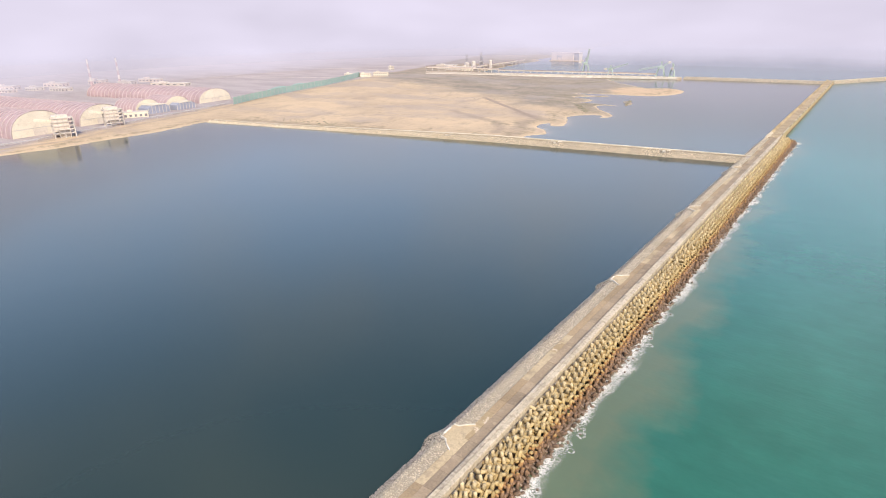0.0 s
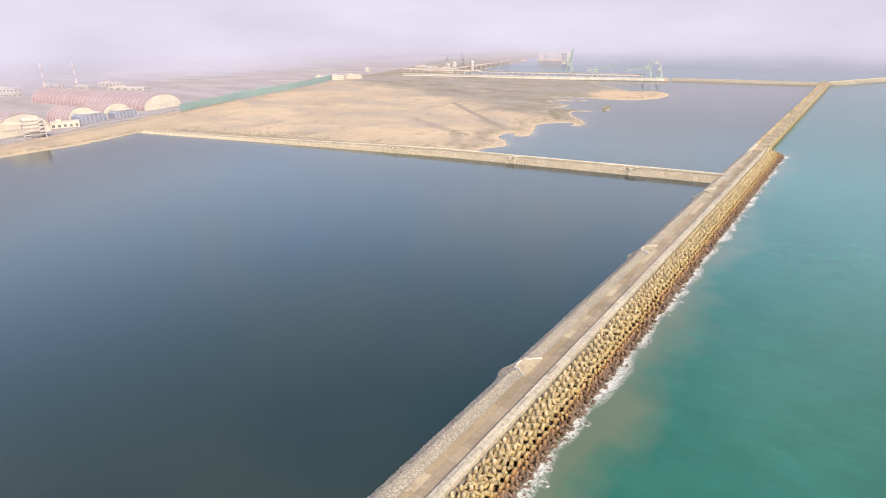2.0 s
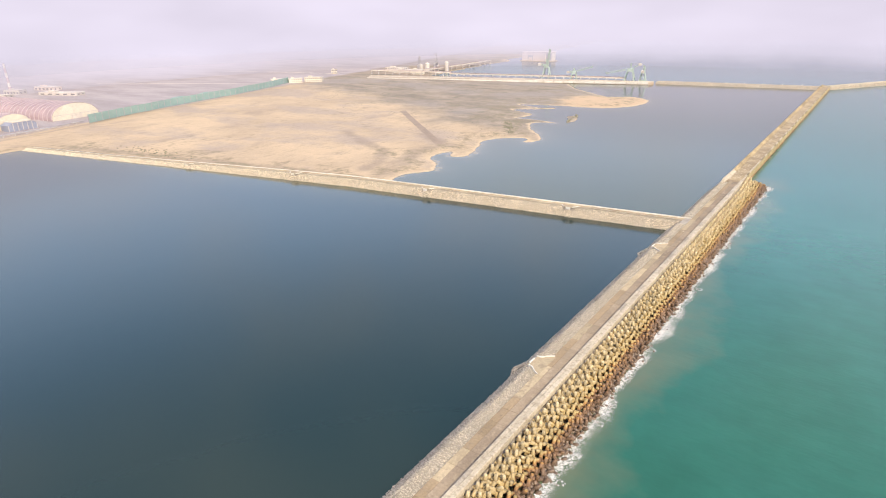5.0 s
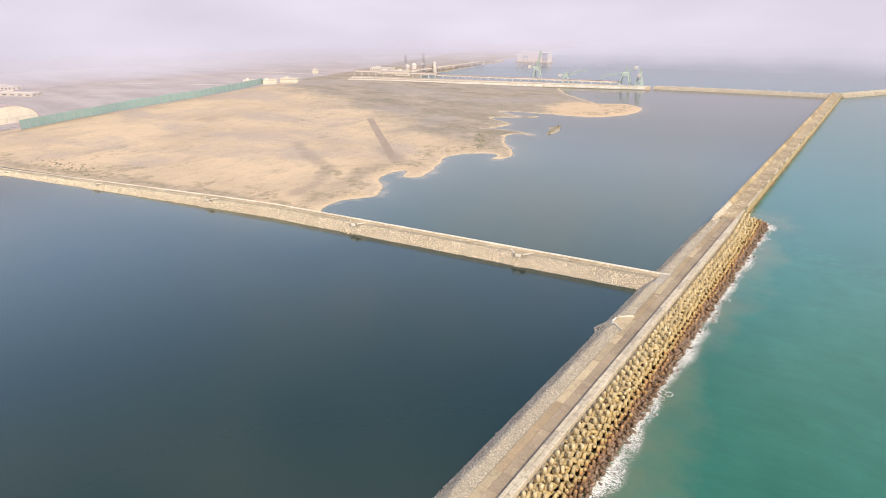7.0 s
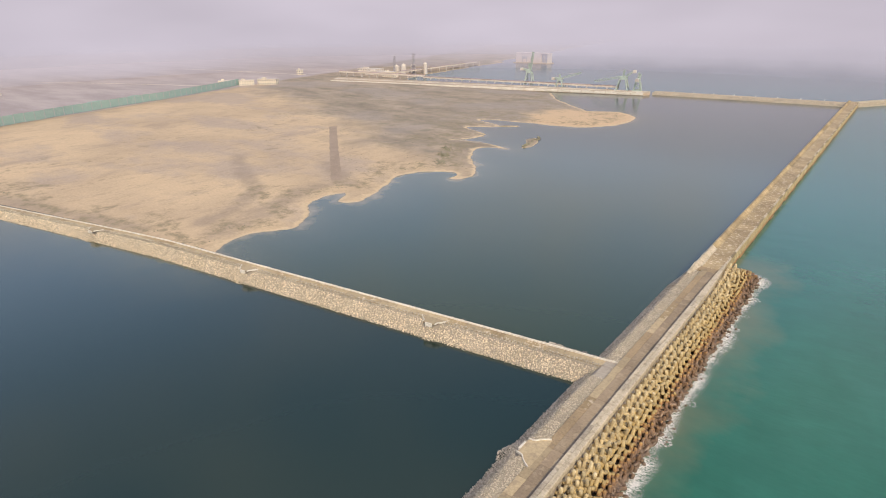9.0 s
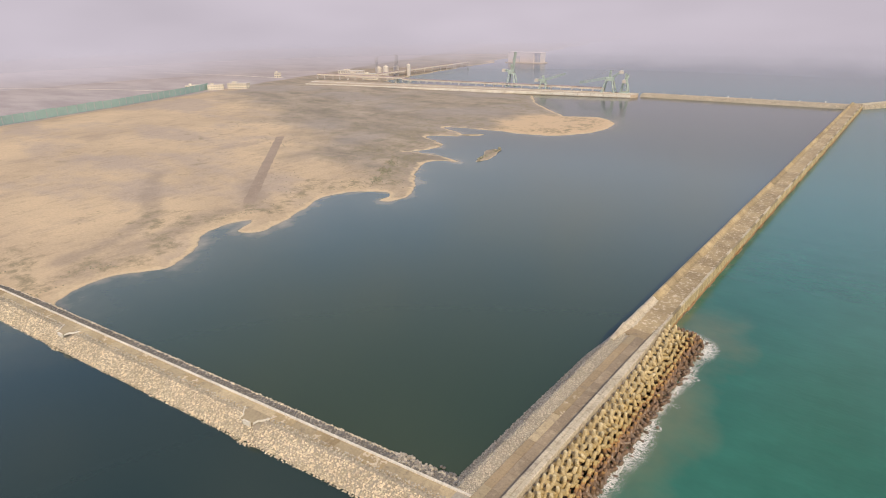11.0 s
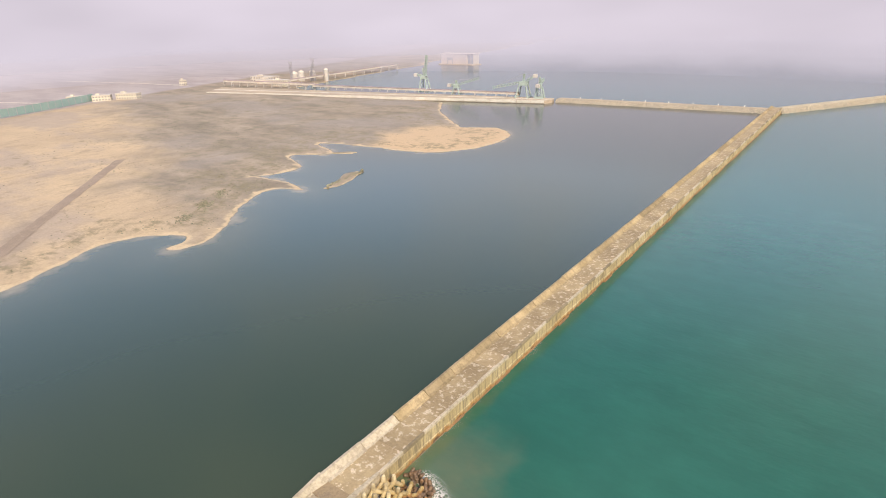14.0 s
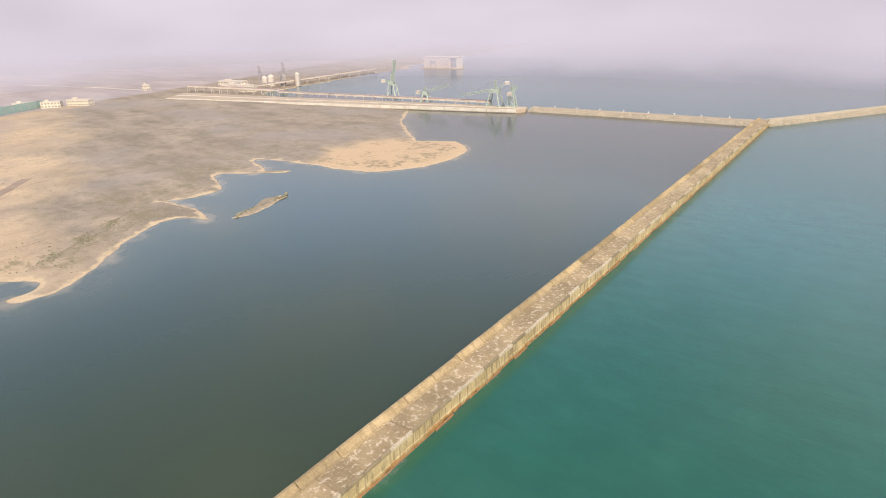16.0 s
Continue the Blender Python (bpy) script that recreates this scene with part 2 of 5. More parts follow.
def land_material():
    """Dry sand that gives way to dull scrub and haze-greyed ground inland and to the north."""
    m, nt, b = nodes_of("dry_land")
    pos = nt.nodes.new("ShaderNodeNewGeometry").outputs["Position"]
    sep = nt.nodes.new("ShaderNodeSeparateXYZ")
    nt.links.new(pos, sep.inputs[0])
    big = noise_node(nt, 0.011, 5.0, 0.6)
    sand = mixed(nt, ranged(nt, big, 0.4, 0.62), (0.58, 0.43, 0.275), (0.47, 0.35, 0.23))
    drift = ranged(nt, noise_node(nt, 0.028, 6.0, 0.7, (1.2, 0.55, 1)), 0.54, 0.68)
    sand = mixed(nt, maths(nt, "MULTIPLY", drift, 0.62), sand, (0.34, 0.26, 0.195))
    silty = maths(nt, "MULTIPLY", ranged(nt, noise_node(nt, 0.0085, 6.0, 0.62, (0.7, 1.3, 1)), 0.50, 0.60), 0.75)
    sand = mixed(nt, silty, sand, (0.40, 0.315, 0.25))
    scrub = mixed(nt, ranged(nt, noise_node(nt, 0.02, 7.0, 0.7, (0.7, 1.5, 1)), 0.38, 0.62), (0.245, 0.20, 0.15), (0.40, 0.315, 0.235))
    scrub = mixed(nt, maths(nt, "MULTIPLY", ranged(nt, noise_node(nt, 0.06, 6.0, 0.7), 0.5, 0.66), 0.6), scrub, (0.16, 0.15, 0.09))
    scrub = mixed(nt, maths(nt, "MULTIPLY", ranged(nt, noise_node(nt, 0.007, 3.0), 0.5, 0.6), 0.6), scrub, (0.33, 0.28, 0.245))
    # how far along the flats: y + 0.35 x, broken up by noise
    along = maths(nt, "ADD", sep.outputs[1], maths(nt, "MULTIPLY", sep.outputs[0], 0.42))
    along = maths(nt, "ADD", along, ranged(nt, noise_node(nt, 0.012, 6.0, 0.65), 0.2, 0.8, -85, 85))
    c = mixed(nt, ranged(nt, along, 505, 575), sand, scrub)
    # damp silt along old channels
    at = nt.nodes.new("ShaderNodeAttribute")
    at.attribute_name = "damp"
    damp = maths(nt, "MULTIPLY", at.outputs["Fac"], ranged(nt, noise_node(nt, 0.045, 7.0, 0.72, (1.3, 0.8, 1)), 0.3, 0.7, 0.25, 1.5))
    c = mixed(nt, maths(nt, "MULTIPLY", ranged(nt, damp, 0.2, 0.85), 0.6), c, (0.30, 0.235, 0.18))
    ripple = ranged(nt, noise_node(nt, 0.11, 7.0, 0.75, (1.6, 0.7, 1)), 0.52, 0.66)
    c = mixed(nt, maths(nt, "MULTIPLY", ripple, 0.35), c, (0.24, 0.185, 0.12))
    # the bare spit at the far bay stays sandy
    dx = maths(nt, "SUBTRACT", sep.outputs[0], -255)
    dy = maths(nt, "SUBTRACT", sep.outputs[1], 893)
    d = maths(nt, "SQRT", maths(nt, "ADD", maths(nt, "MULTIPLY", dx, dx), maths(nt, "MULTIPLY", dy, dy)))
    d = maths(nt, "ADD", d, ranged(nt, noise_node(nt, 0.03, 5.0), 0.2, 0.8, -22, 22))
    c = mixed(nt, ranged(nt, d, 80, 55), c, (0.56, 0.40, 0.25))
    # ground of the yard behind the fence, silt greyed and paled with haze
    back = maths(nt, "ADD", maths(nt, "ADD", sep.outputs[0], maths(nt, "MULTIPLY", sep.outputs[1], 0.30)), ranged(nt, noise_node(nt, 0.02, 5.0), 0.2, 0.8, -12, 12))
    hazed_silt = mixed(nt, ranged(nt, noise_node(nt, 0.016, 6.0, 0.7, (0.5, 1.6, 1)), 0.4, 0.62), (0.42, 0.36, 0.345), (0.33, 0.28, 0.27))
    c = mixed(nt, ranged(nt, back, -532, -550), c, hazed_silt)
    # dry brush along the top of the beach
    hz = maths(nt, "ADD", sep.outputs[2], ranged(nt, noise_node(nt, 0.05, 6.0, 0.75), 0.2, 0.8, -0.8, 0.8))
    band = maths(nt, "MULTIPLY", ranged(nt, hz, 0.75, 0.95), ranged(nt, hz, 1.45, 1.2))
    c = mixed(nt, maths(nt, "MULTIPLY", band, ranged(nt, noise_node(nt, 0.16, 6.0, 0.7), 0.44, 0.58, 0.0, 0.85)), c, (0.25, 0.205, 0.125))
    # clean pale sand on the beach itself
    rim = ranged(nt, maths(nt, "ADD", sep.outputs[2], ranged(nt, noise_node(nt, 0.12, 5.0), 0.2, 0.8, -0.45, 0.45)), 0.36, 0.12)
    c = mixed(nt, rim, c, (0.58, 0.445, 0.285))
    # wet sand at the water
    c = mixed(nt, ranged(nt, sep.outputs[2], 0.07, 0.0, 0, 0.6), c, (0.22, 0.165, 0.10))
    c = mixed(nt, 1.0, c, ranged(nt, noise_node(nt, 0.7, 5.0, 0.7), 0.3, 0.7, 0.88, 1.1), "MULTIPLY")
    nt.links.new(c, b.inputs["Base Color"])
    b.inputs["Roughness"].default_value = 0.95
    bumped(nt, b, noise_node(nt, 0.25, 6.0, 0.7), 0.4, 0.5)
    return m


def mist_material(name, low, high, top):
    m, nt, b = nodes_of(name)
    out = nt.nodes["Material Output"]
    # haze as a glow of the sheet itself, denser with height
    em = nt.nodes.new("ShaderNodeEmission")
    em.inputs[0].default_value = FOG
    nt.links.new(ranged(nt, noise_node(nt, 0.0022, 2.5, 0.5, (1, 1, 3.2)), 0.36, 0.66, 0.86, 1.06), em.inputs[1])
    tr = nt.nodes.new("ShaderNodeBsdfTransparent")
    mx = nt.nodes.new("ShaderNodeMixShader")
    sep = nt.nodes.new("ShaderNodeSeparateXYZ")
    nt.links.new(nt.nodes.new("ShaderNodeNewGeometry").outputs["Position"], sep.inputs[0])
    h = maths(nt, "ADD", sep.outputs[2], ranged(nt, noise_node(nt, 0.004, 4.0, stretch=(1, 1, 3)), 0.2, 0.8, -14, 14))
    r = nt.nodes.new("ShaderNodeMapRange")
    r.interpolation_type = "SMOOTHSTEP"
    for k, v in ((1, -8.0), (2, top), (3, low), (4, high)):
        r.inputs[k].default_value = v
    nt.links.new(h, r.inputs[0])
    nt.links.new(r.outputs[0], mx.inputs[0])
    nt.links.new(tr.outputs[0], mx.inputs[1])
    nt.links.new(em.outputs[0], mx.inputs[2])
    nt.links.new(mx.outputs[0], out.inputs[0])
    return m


M_FOAMRING = ring_material()
M_ARMOUR = stained_armour()
M_SEAWALL = sea_wall_concrete()
M_ROAD = weathered("road_concrete", (0.49, 0.385, 0.24), (0.41, 0.315, 0.19), (0.28, 0.215, 0.145), vary=0.18, stain_edge=(0.53, 0.60))
# slabs by the crown wall: darker concrete, deepened for the wall's shadow
M_ROADDARKSHADE = weathered("road_dark_shade_concrete", (0.35, 0.265, 0.175), (0.28, 0.21, 0.14), (0.43, 0.335, 0.225), vary=0.14, stain_edge=(0.53, 0.60))
M_ROADMID = weathered("road_brown_concrete", (0.38, 0.275, 0.16), (0.31, 0.225, 0.13), (0.25, 0.19, 0.13), vary=0.10, stain_edge=(0.53, 0.62))
M_STEP = weathered("stained_crown_concrete", (0.48, 0.41, 0.31), (0.41, 0.345, 0.255), (0.24, 0.195, 0.14), vary=0.16, stain_edge=(0.5, 0.58), big=0.15)
M_CROWN = weathered("crown_concrete", (0.58, 0.49, 0.355), (0.49, 0.41, 0.29), (0.31, 0.24, 0.16), vary=0.06, stain_edge=(0.5, 0.6), big=0.12)
M_NDECK = weathered("old_deck_concrete", (0.41, 0.305, 0.17), (0.31, 0.225, 0.125), (0.66, 0.545, 0.40), vary=0.12, big=0.11, stain_amount=0.75, stain_edge=(0.545, 0.58))
M_PARAPET = weathered("parapet_concrete", (0.45, 0.34, 0.19), (0.35, 0.26, 0.135), (0.22, 0.16, 0.08), vary=0.22, stain_edge=(0.47, 0.6), stretch=(1, 1, 0.3))
M_KERB = weathered("stained_kerb", (0.33, 0.26, 0.155), (0.25, 0.195, 0.115), (0.14, 0.11, 0.07), vary=0.15)
M_WHITE = weathered("white_kerb", (0.76, 0.70, 0.60), (0.66, 0.60, 0.50), (0.45, 0.40, 0.32))
M_CORE = weathered("rubble_core", (0.43, 0.37, 0.295), (0.36, 0.31, 0.25), (0.27, 0.23, 0.18))
M_ROCKGREY = weathered("grey_rock", (0.48, 0.415, 0.325), (0.40, 0.345, 0.27), (0.27, 0.225, 0.17), vary=0.38, island=True, big=0.2, bump=0.5)
M_ROCKBUFF = weathered("buff_rock", (0.69, 0.585, 0.435), (0.60, 0.50, 0.36), (0.42, 0.325, 0.21), vary=0.36, island=True, big=0.2, bump=0.5)
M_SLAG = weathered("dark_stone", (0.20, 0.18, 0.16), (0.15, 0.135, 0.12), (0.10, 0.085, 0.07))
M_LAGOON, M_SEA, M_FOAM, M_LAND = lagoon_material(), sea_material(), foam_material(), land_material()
M_FAINT = weathered("faint_track_sand", (0.46, 0.35, 0.24), (0.41, 0.31, 0.22), (0.51, 0.39, 0.265), big=0.04)
M_TRACK = weathered("track_dirt", (0.34, 0.255, 0.19), (0.30, 0.225, 0.165), (0.43, 0.33, 0.235), big=0.04)
M_SCRUB = weathered("scrub_leaves", (0.27, 0.245, 0.16), (0.22, 0.205, 0.13), (0.33, 0.28, 0.19), vary=0.3, island=True)
# brown-red roof sheet, paled by haze mixed into the base colour
M_ROOF = weathered("hazed_roof_sheet", (0.42, 0.305, 0.30), (0.37, 0.27, 0.27), (0.47, 0.37, 0.36), rough=0.6, big=0.03)
M_RIB = weathered("roof_rib", (0.54, 0.43, 0.42), (0.50, 0.40, 0.39), (0.42, 0.33, 0.32), rough=0.6)
M_CREAM = weathered("cream_cladding", (0.74, 0.66, 0.52), (0.68, 0.60, 0.475), (0.54, 0.46, 0.36), rough=0.7, big=0.05)
M_BLUEGREY = weathered("blue_grey_cladding", (0.34, 0.35, 0.42), (0.29, 0.30, 0.36), (0.22, 0.22, 0.26), rough=0.5)
M_FRAME = weathered("frame_concrete", (0.62, 0.56, 0.50), (0.55, 0.49, 0.44), (0.38, 0.34, 0.30))
# opening colour lifted off black, as haze would over far buildings
M_DARK = weathered("dark_opening", (0.24, 0.22, 0.225), (0.20, 0.185, 0.19), (0.10, 0.09, 0.095))
# fence and crane greens lightened, distance haze in their base colours
M_GREENNET = weathered("green_windscreen", (0.30, 0.42, 0.37), (0.27, 0.38, 0.34), (0.37, 0.45, 0.41), rough=0.7, big=0.03)
M_GREENPAINT = weathered("green_crane_paint", (0.42, 0.49, 0.43), (0.37, 0.44, 0.39), (0.42, 0.43, 0.36), rough=0.5)
M_STEEL = weathered("weathered_steel", (0.48, 0.45, 0.45), (0.42, 0.39, 0.40), (0.36, 0.30, 0.28), rough=0.5, metal=0.3)
# chimney red dulled by haze mixed into the paint colour
M_RED = weathered("red_band_paint", (0.52, 0.35, 0.34), (0.48, 0.32, 0.31), (0.40, 0.28, 0.27), rough=0.6)
M_GALLERY = weathered("gallery_sheet", (0.70, 0.62, 0.52), (0.62, 0.54, 0.46), (0.45, 0.37, 0.31), rough=0.6)
M_QUAY = weathered("quay_paving", (0.52, 0.41, 0.30), (0.44, 0.35, 0.26), (0.34, 0.26, 0.20), big=0.03)
M_PINKWALL = weathered("pale_hall_wall", (0.66, 0.56, 0.50), (0.60, 0.51, 0.46), (0.48, 0.40, 0.37), rough=0.8, big=0.03)
M_RUST = weathered("rusty_ledge", (0.34, 0.20, 0.09), (0.27, 0.155, 0.075), (0.17, 0.11, 0.07))


# ---- building helpers ----
class Geo:
    """Collects vertices and faces for one mesh."""

    def __init__(self):
        self.v, self.f = [], []

    def add(self, vs, fs):
        k = len(self.v)
        self.v += [tuple(p) for p in vs]
        self.f += [tuple(i + k for i in q) for q in fs]
        return self

    def hexa(self, base, top):
        """A solid between two four-cornered outlines, both anticlockwise from above."""
        return self.add([*base, *top], [(3, 2, 1, 0), (4, 5, 6, 7), (0, 1, 5, 4), (1, 2, 6, 5), (2, 3, 7, 6), (3, 0, 4, 7)])

    def box(self, x0, x1, y0, y1, z0, z1, ch=0.0):
        if ch:
            self.hexa([(x0, y0, z0), (x1, y0, z0), (x1, y1, z0), (x0, y1, z0)], [(x0, y0, z1 - ch), (x1, y0, z1 - ch), (x1, y1, z1 - ch), (x0, y1, z1 - ch)])
            k = len(self.v)
            self.f = [q for q in self.f if q != (k - 4, k - 3, k - 2, k - 1)]
            self.v += [(x0 + ch, y0 + ch, z1), (x1 - ch, y0 + ch, z1), (x1 - ch, y1 - ch, z1), (x0 + ch, y1 - ch, z1)]
            a = k - 4
            self.f += [(k, k + 1, k + 2, k + 3)] + [(a + i, a + (i + 1) % 4, k + (i + 1) % 4, k + i) for i in range(4)]
            return self
        return self.hexa([(x0, y0, z0), (x1, y0, z0), (x1, y1, z0), (x0, y1, z0)], [(x0, y0, z1), (x1, y0, z1), (x1, y1, z1), (x0, y1, z1)])

    def beam(self, a, b, w, h=None):
        """A straight bar from a to b."""
        a, b, h = Vector(a), Vector(b), h or w
        d = (b - a).normalized()
        side = d.cross(Vector((0, 0, 1)))
        side = Vector((1, 0, 0)) if side.length < 1e-3 else side.normalized()
        up = side.cross(d)
        s, u = side * w / 2, up * h / 2
        return self.hexa([a - s - u, a - s + u, a + s + u, a + s - u], [b - s - u, b - s + u, b + s + u, b + s - u])

    def tube(self, a, b, r0, r1, n=10):
        a, b = Vector(a), Vector(b)
        d = (b - a).normalized()
        s = d.orthogonal().normalized()
        u = d.cross(s)
        ring = [(math.cos(2 * math.pi * i / n), math.sin(2 * math.pi * i / n)) for i in range(n)]
        vs = [a + (s * c + u * e) * r0 for c, e in ring] + [b + (s * c + u * e) * r1 for c, e in ring]
        fs = [(i, (i + 1) % n, n + (i + 1) % n, n + i) for i in range(n)] + [tuple(range(n - 1, -1, -1)), tuple(range(n, 2 * n))]
        return self.add(vs, fs)

    def sweep(self, rings, closed=True, caps=True):
        """A skin through outlines with the same number of points."""
        n = len(rings[0])
        vs = [p for r in rings for p in r]
        fs = []
        for j in range(len(rings) - 1):
            for i in range(n if closed else n - 1):
                k = (i + 1) % n
                fs.append((j * n + i, j * n + k, (j + 1) * n + k, (j + 1) * n + i))
        if caps and closed:
            fs += [tuple(range(n - 1, -1, -1)), tuple(range((len(rings) - 1) * n, len(rings) * n))]
        return self.add(vs, fs)

    def mesh(self, name, material, smooth=False):
        me = bpy.data.meshes.new(name)
        me.from_pydata(self.v, [], self.f)
        me.materials.append(material)
        bm = bmesh.new()
        bm.from_mesh(me)
        bmesh.ops.recalc_face_normals(bm, faces=bm.faces)
        bm.to_mesh(me)
        bm.free()
        if smooth:
            me.polygons.foreach_set("use_smooth", [True] * len(me.polygons))
        return me


def part(name, geo, material, parent, label="", smooth=False):
    me = geo if isinstance(geo, bpy.types.Mesh) else geo.mesh(name, material, smooth)
    ob = new(name, me)
    ob.parent = parent
    if parent is not None and label:
        tagged(ob, label)
    return ob


def thing(name, label, category, group="", kind="", at=(0, 0, 0), turn=0.0):
    ob = new(name)
    ob.matrix_world = pose(*at, 0, 0, turn)
    ob.empty_display_size = 0.1
    return tagged(ob, label, category, group, kind)


def structure(name, geo, material, label, category, smooth=False, kind="structure"):
    me = geo if isinstance(geo, bpy.types.Mesh) else geo.mesh(name, material, smooth)
    return tagged(new(name, me), label, category, kind=kind)


def fast_mesh(name, verts, faces, material, smooth=False):
    """A mesh from arrays of corners and of triangles or quads."""
    me = bpy.data.meshes.new(name)
    verts, faces = np.asarray(verts, dtype=np.float32), np.asarray(faces, dtype=np.int32)
    n, k = faces.shape
    me.vertices.add(len(verts))
    me.vertices.foreach_set("co", verts.ravel())
    me.loops.add(n * k)
    me.loops.foreach_set("vertex_index", faces.ravel())
    me.polygons.add(n)
    me.polygons.foreach_set("loop_start", np.arange(n, dtype=np.int32) * k)
    if smooth:
        me.polygons.foreach_set("use_smooth", np.ones(n, dtype=bool))
    me.materials.append(material)
    me.update(calc_edges=True)
    me.validate()
    return me


G = (1 + 5 ** 0.5) / 2
ICO_V = np.array([(-1, G, 0), (1, G, 0), (-1, -G, 0), (1, -G, 0), (0, -1, G), (0, 1, G), (0, -1, -G), (0, 1, -G), (G, 0, -1), (G, 0, 1), (-G, 0, -1), (-G, 0, 1)]) / (1 + G * G) ** 0.5
ICO_F = np.array([(a, b, c) for a in range(12) for b in range(a + 1, 12) for c in range(b + 1, 12)
                  if all(abs(np.linalg.norm(ICO_V[p] - ICO_V[q]) - 1.0515) < 0.01 for p, q in ((a, b), (b, c), (a, c)))])
for i, (a, b, c) in enumerate(ICO_F):
    if np.dot(np.cross(ICO_V[b] - ICO_V[a], ICO_V[c] - ICO_V[a]), ICO_V[a]) < 0:
        ICO_F[i] = (a, c, b)


def lumps(name, centres, sizes, material, flat=0.75, rng=None):
    """Many angular stones, one mesh."""
    rng = rng or np.random.default_rng(3)
    centres, sizes = np.asarray(centres, float), np.asarray(sizes, float)
    n = len(centres)
    q = rng.normal(size=(n, 4))
    q /= np.linalg.norm(q, axis=1)[:, None]
    w, x, y, z = q.T
    R = np.stack([1 - 2 * (y * y + z * z), 2 * (x * y - w * z), 2 * (x * z + w * y), 2 * (x * y + w * z), 1 - 2 * (x * x + z * z), 2 * (y * z - w * x),
                  2 * (x * z - w * y), 2 * (y * z + w * x), 1 - 2 * (x * x + y * y)], 1).reshape(n, 3, 3)
    sc = rng.uniform(0.65, 1.25, (n, 1, 3))
    local = ICO_V[None] * rng.uniform(0.78, 1.2, (n, 12, 1)) * sc
    v = np.einsum("nij,nkj->nki", R, local) * sizes[:, None, None] * np.array([1, 1, flat]) + centres[:, None]
    f = ICO_F[None] + (np.arange(n) * 12)[:, None, None]
    return fast_mesh(name, v.reshape(-1, 3), f.reshape(-1, 3), material)


# ---- water ----
def sheet(name, xs, ys, z, material, label, category):
    X, Y = np.meshgrid(xs, ys)
    v = np.stack([X.ravel(), Y.ravel(), np.full(X.size, z)], 1)
    w = len(xs)
    i = (np.arange(len(ys) - 1)[:, None] * w + np.arange(w - 1)[None]).ravel()
    return structure(name, fast_mesh(name, v, np.stack([i, i + 1, i + w + 1, i + w], 1), material), material, label, category)


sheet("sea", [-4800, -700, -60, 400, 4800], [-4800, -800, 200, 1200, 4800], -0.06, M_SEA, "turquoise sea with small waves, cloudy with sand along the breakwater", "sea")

# ---- the land ----
COAST = [(-600, -900), (-586, 60), (-580, 175), (-573, 216), (-577, 267), (-575, 305), (-587, 350), (-597, 378), (-413, 419), (-246, 449),
         (-246, 461), (-252, 470), (-252, 484), (-242, 502), (-254, 521), (-268, 534), (-272, 549), (-266, 562), (-259, 545), (-248, 555), (-260, 589), (-269, 610),
         (-263, 627), (-249, 637), (-240, 635), (-237, 624), (-230, 629), (-235, 651), (-261, 681), (-275, 708), (-270, 721), (-254, 723), (-272, 730), (-304, 732),
         (-314, 727), (-304, 741), (-305, 765), (-340, 785), (-314, 806), (-354, 828), (-312, 838), (-255, 843), (-229, 876), (-229, 926), (-259, 956), (-290, 943)]
COAST_NORTH = [(-317, 967), (-363, 1011), (-401, 1068), (-640, 1075), (-700, 1100), (-722, 1200), (-752, 1373), (-800, 1600), (-1000, 2600), (-1300, 4900), (-5200, 4900), (-5200, -900)]


def shore_line():
    """The shore as a bent line through its turning points."""
    c = np.array(COAST, float)
    a, b, d, e = c[:-3], c[1:-2], c[2:-1], c[3:]
    bent = [(2 * b + (d - a) * t + (2 * a - 5 * b + 4 * d - e) * t * t + (3 * b - a - 3 * d + e) * t ** 3) / 2 for t in (0, 0.25, 0.5, 0.75)]
    bent = np.stack(bent, 1).reshape(-1, 2)
    return np.concatenate([c[:9], bent[32:], c[-2:], np.array(COAST_NORTH, float)])


SHORE = shore_line()


def coast_distance(X, Y):
    """Metres from the coast line, above zero on land."""
    p = SHORE
    q = np.roll(p, -1, 0)
    best, inside = np.full(X.shape, 1e9), np.zeros(X.shape, bool)
    for (ax, ay), (bx, by) in zip(p, q):
        ex, ey = bx - ax, by - ay
        t = np.clip(((X - ax) * ex + (Y - ay) * ey) / (ex * ex + ey * ey), 0, 1)
        best = np.minimum(best, np.hypot(X - ax - t * ex, Y - ay - t * ey))
        if ay != by:
            inside ^= ((ay > Y) != (by > Y)) & (X < ax + (Y - ay) * ex / ey)
    return np.where(inside, best, -best)


def waves2(X, Y):
    """Gentle uneven ground."""
    return (np.sin(X * 0.043 + 1.3 * np.sin(Y * 0.031)) * np.cos(Y * 0.037 + np.sin(X * 0.021)) * 0.22 + np.sin(X * 0.13 + Y * 0.09) * np.sin(Y * 0.15 - X * 0.05) * 0.10
            + np.sin(X * 0.31 - Y * 0.22 + np.sin(Y * 0.11)) * 0.05)


def land_height(X, Y):
    X, Y = np.asarray(X, float), np.asarray(Y, float)
    d = coast_distance(X, Y)
    d = d + 0.8 * np.sin(X * 0.19 + 2 * np.sin(Y * 0.07)) * np.sin(Y * 0.17) + 0.5 * np.sin(X * 0.61) * np.sin(Y * 0.53)
    up = 1.75 * (1 - np.exp(-np.maximum(d, 0) / 16.0)) + np.clip((-X - 560) / 60, 0, 1) * 1.2
    return np.where(d > 0, up + waves2(X, Y) * np.clip(d / 25, 0, 1), np.maximum(d * 0.09, -2.5))


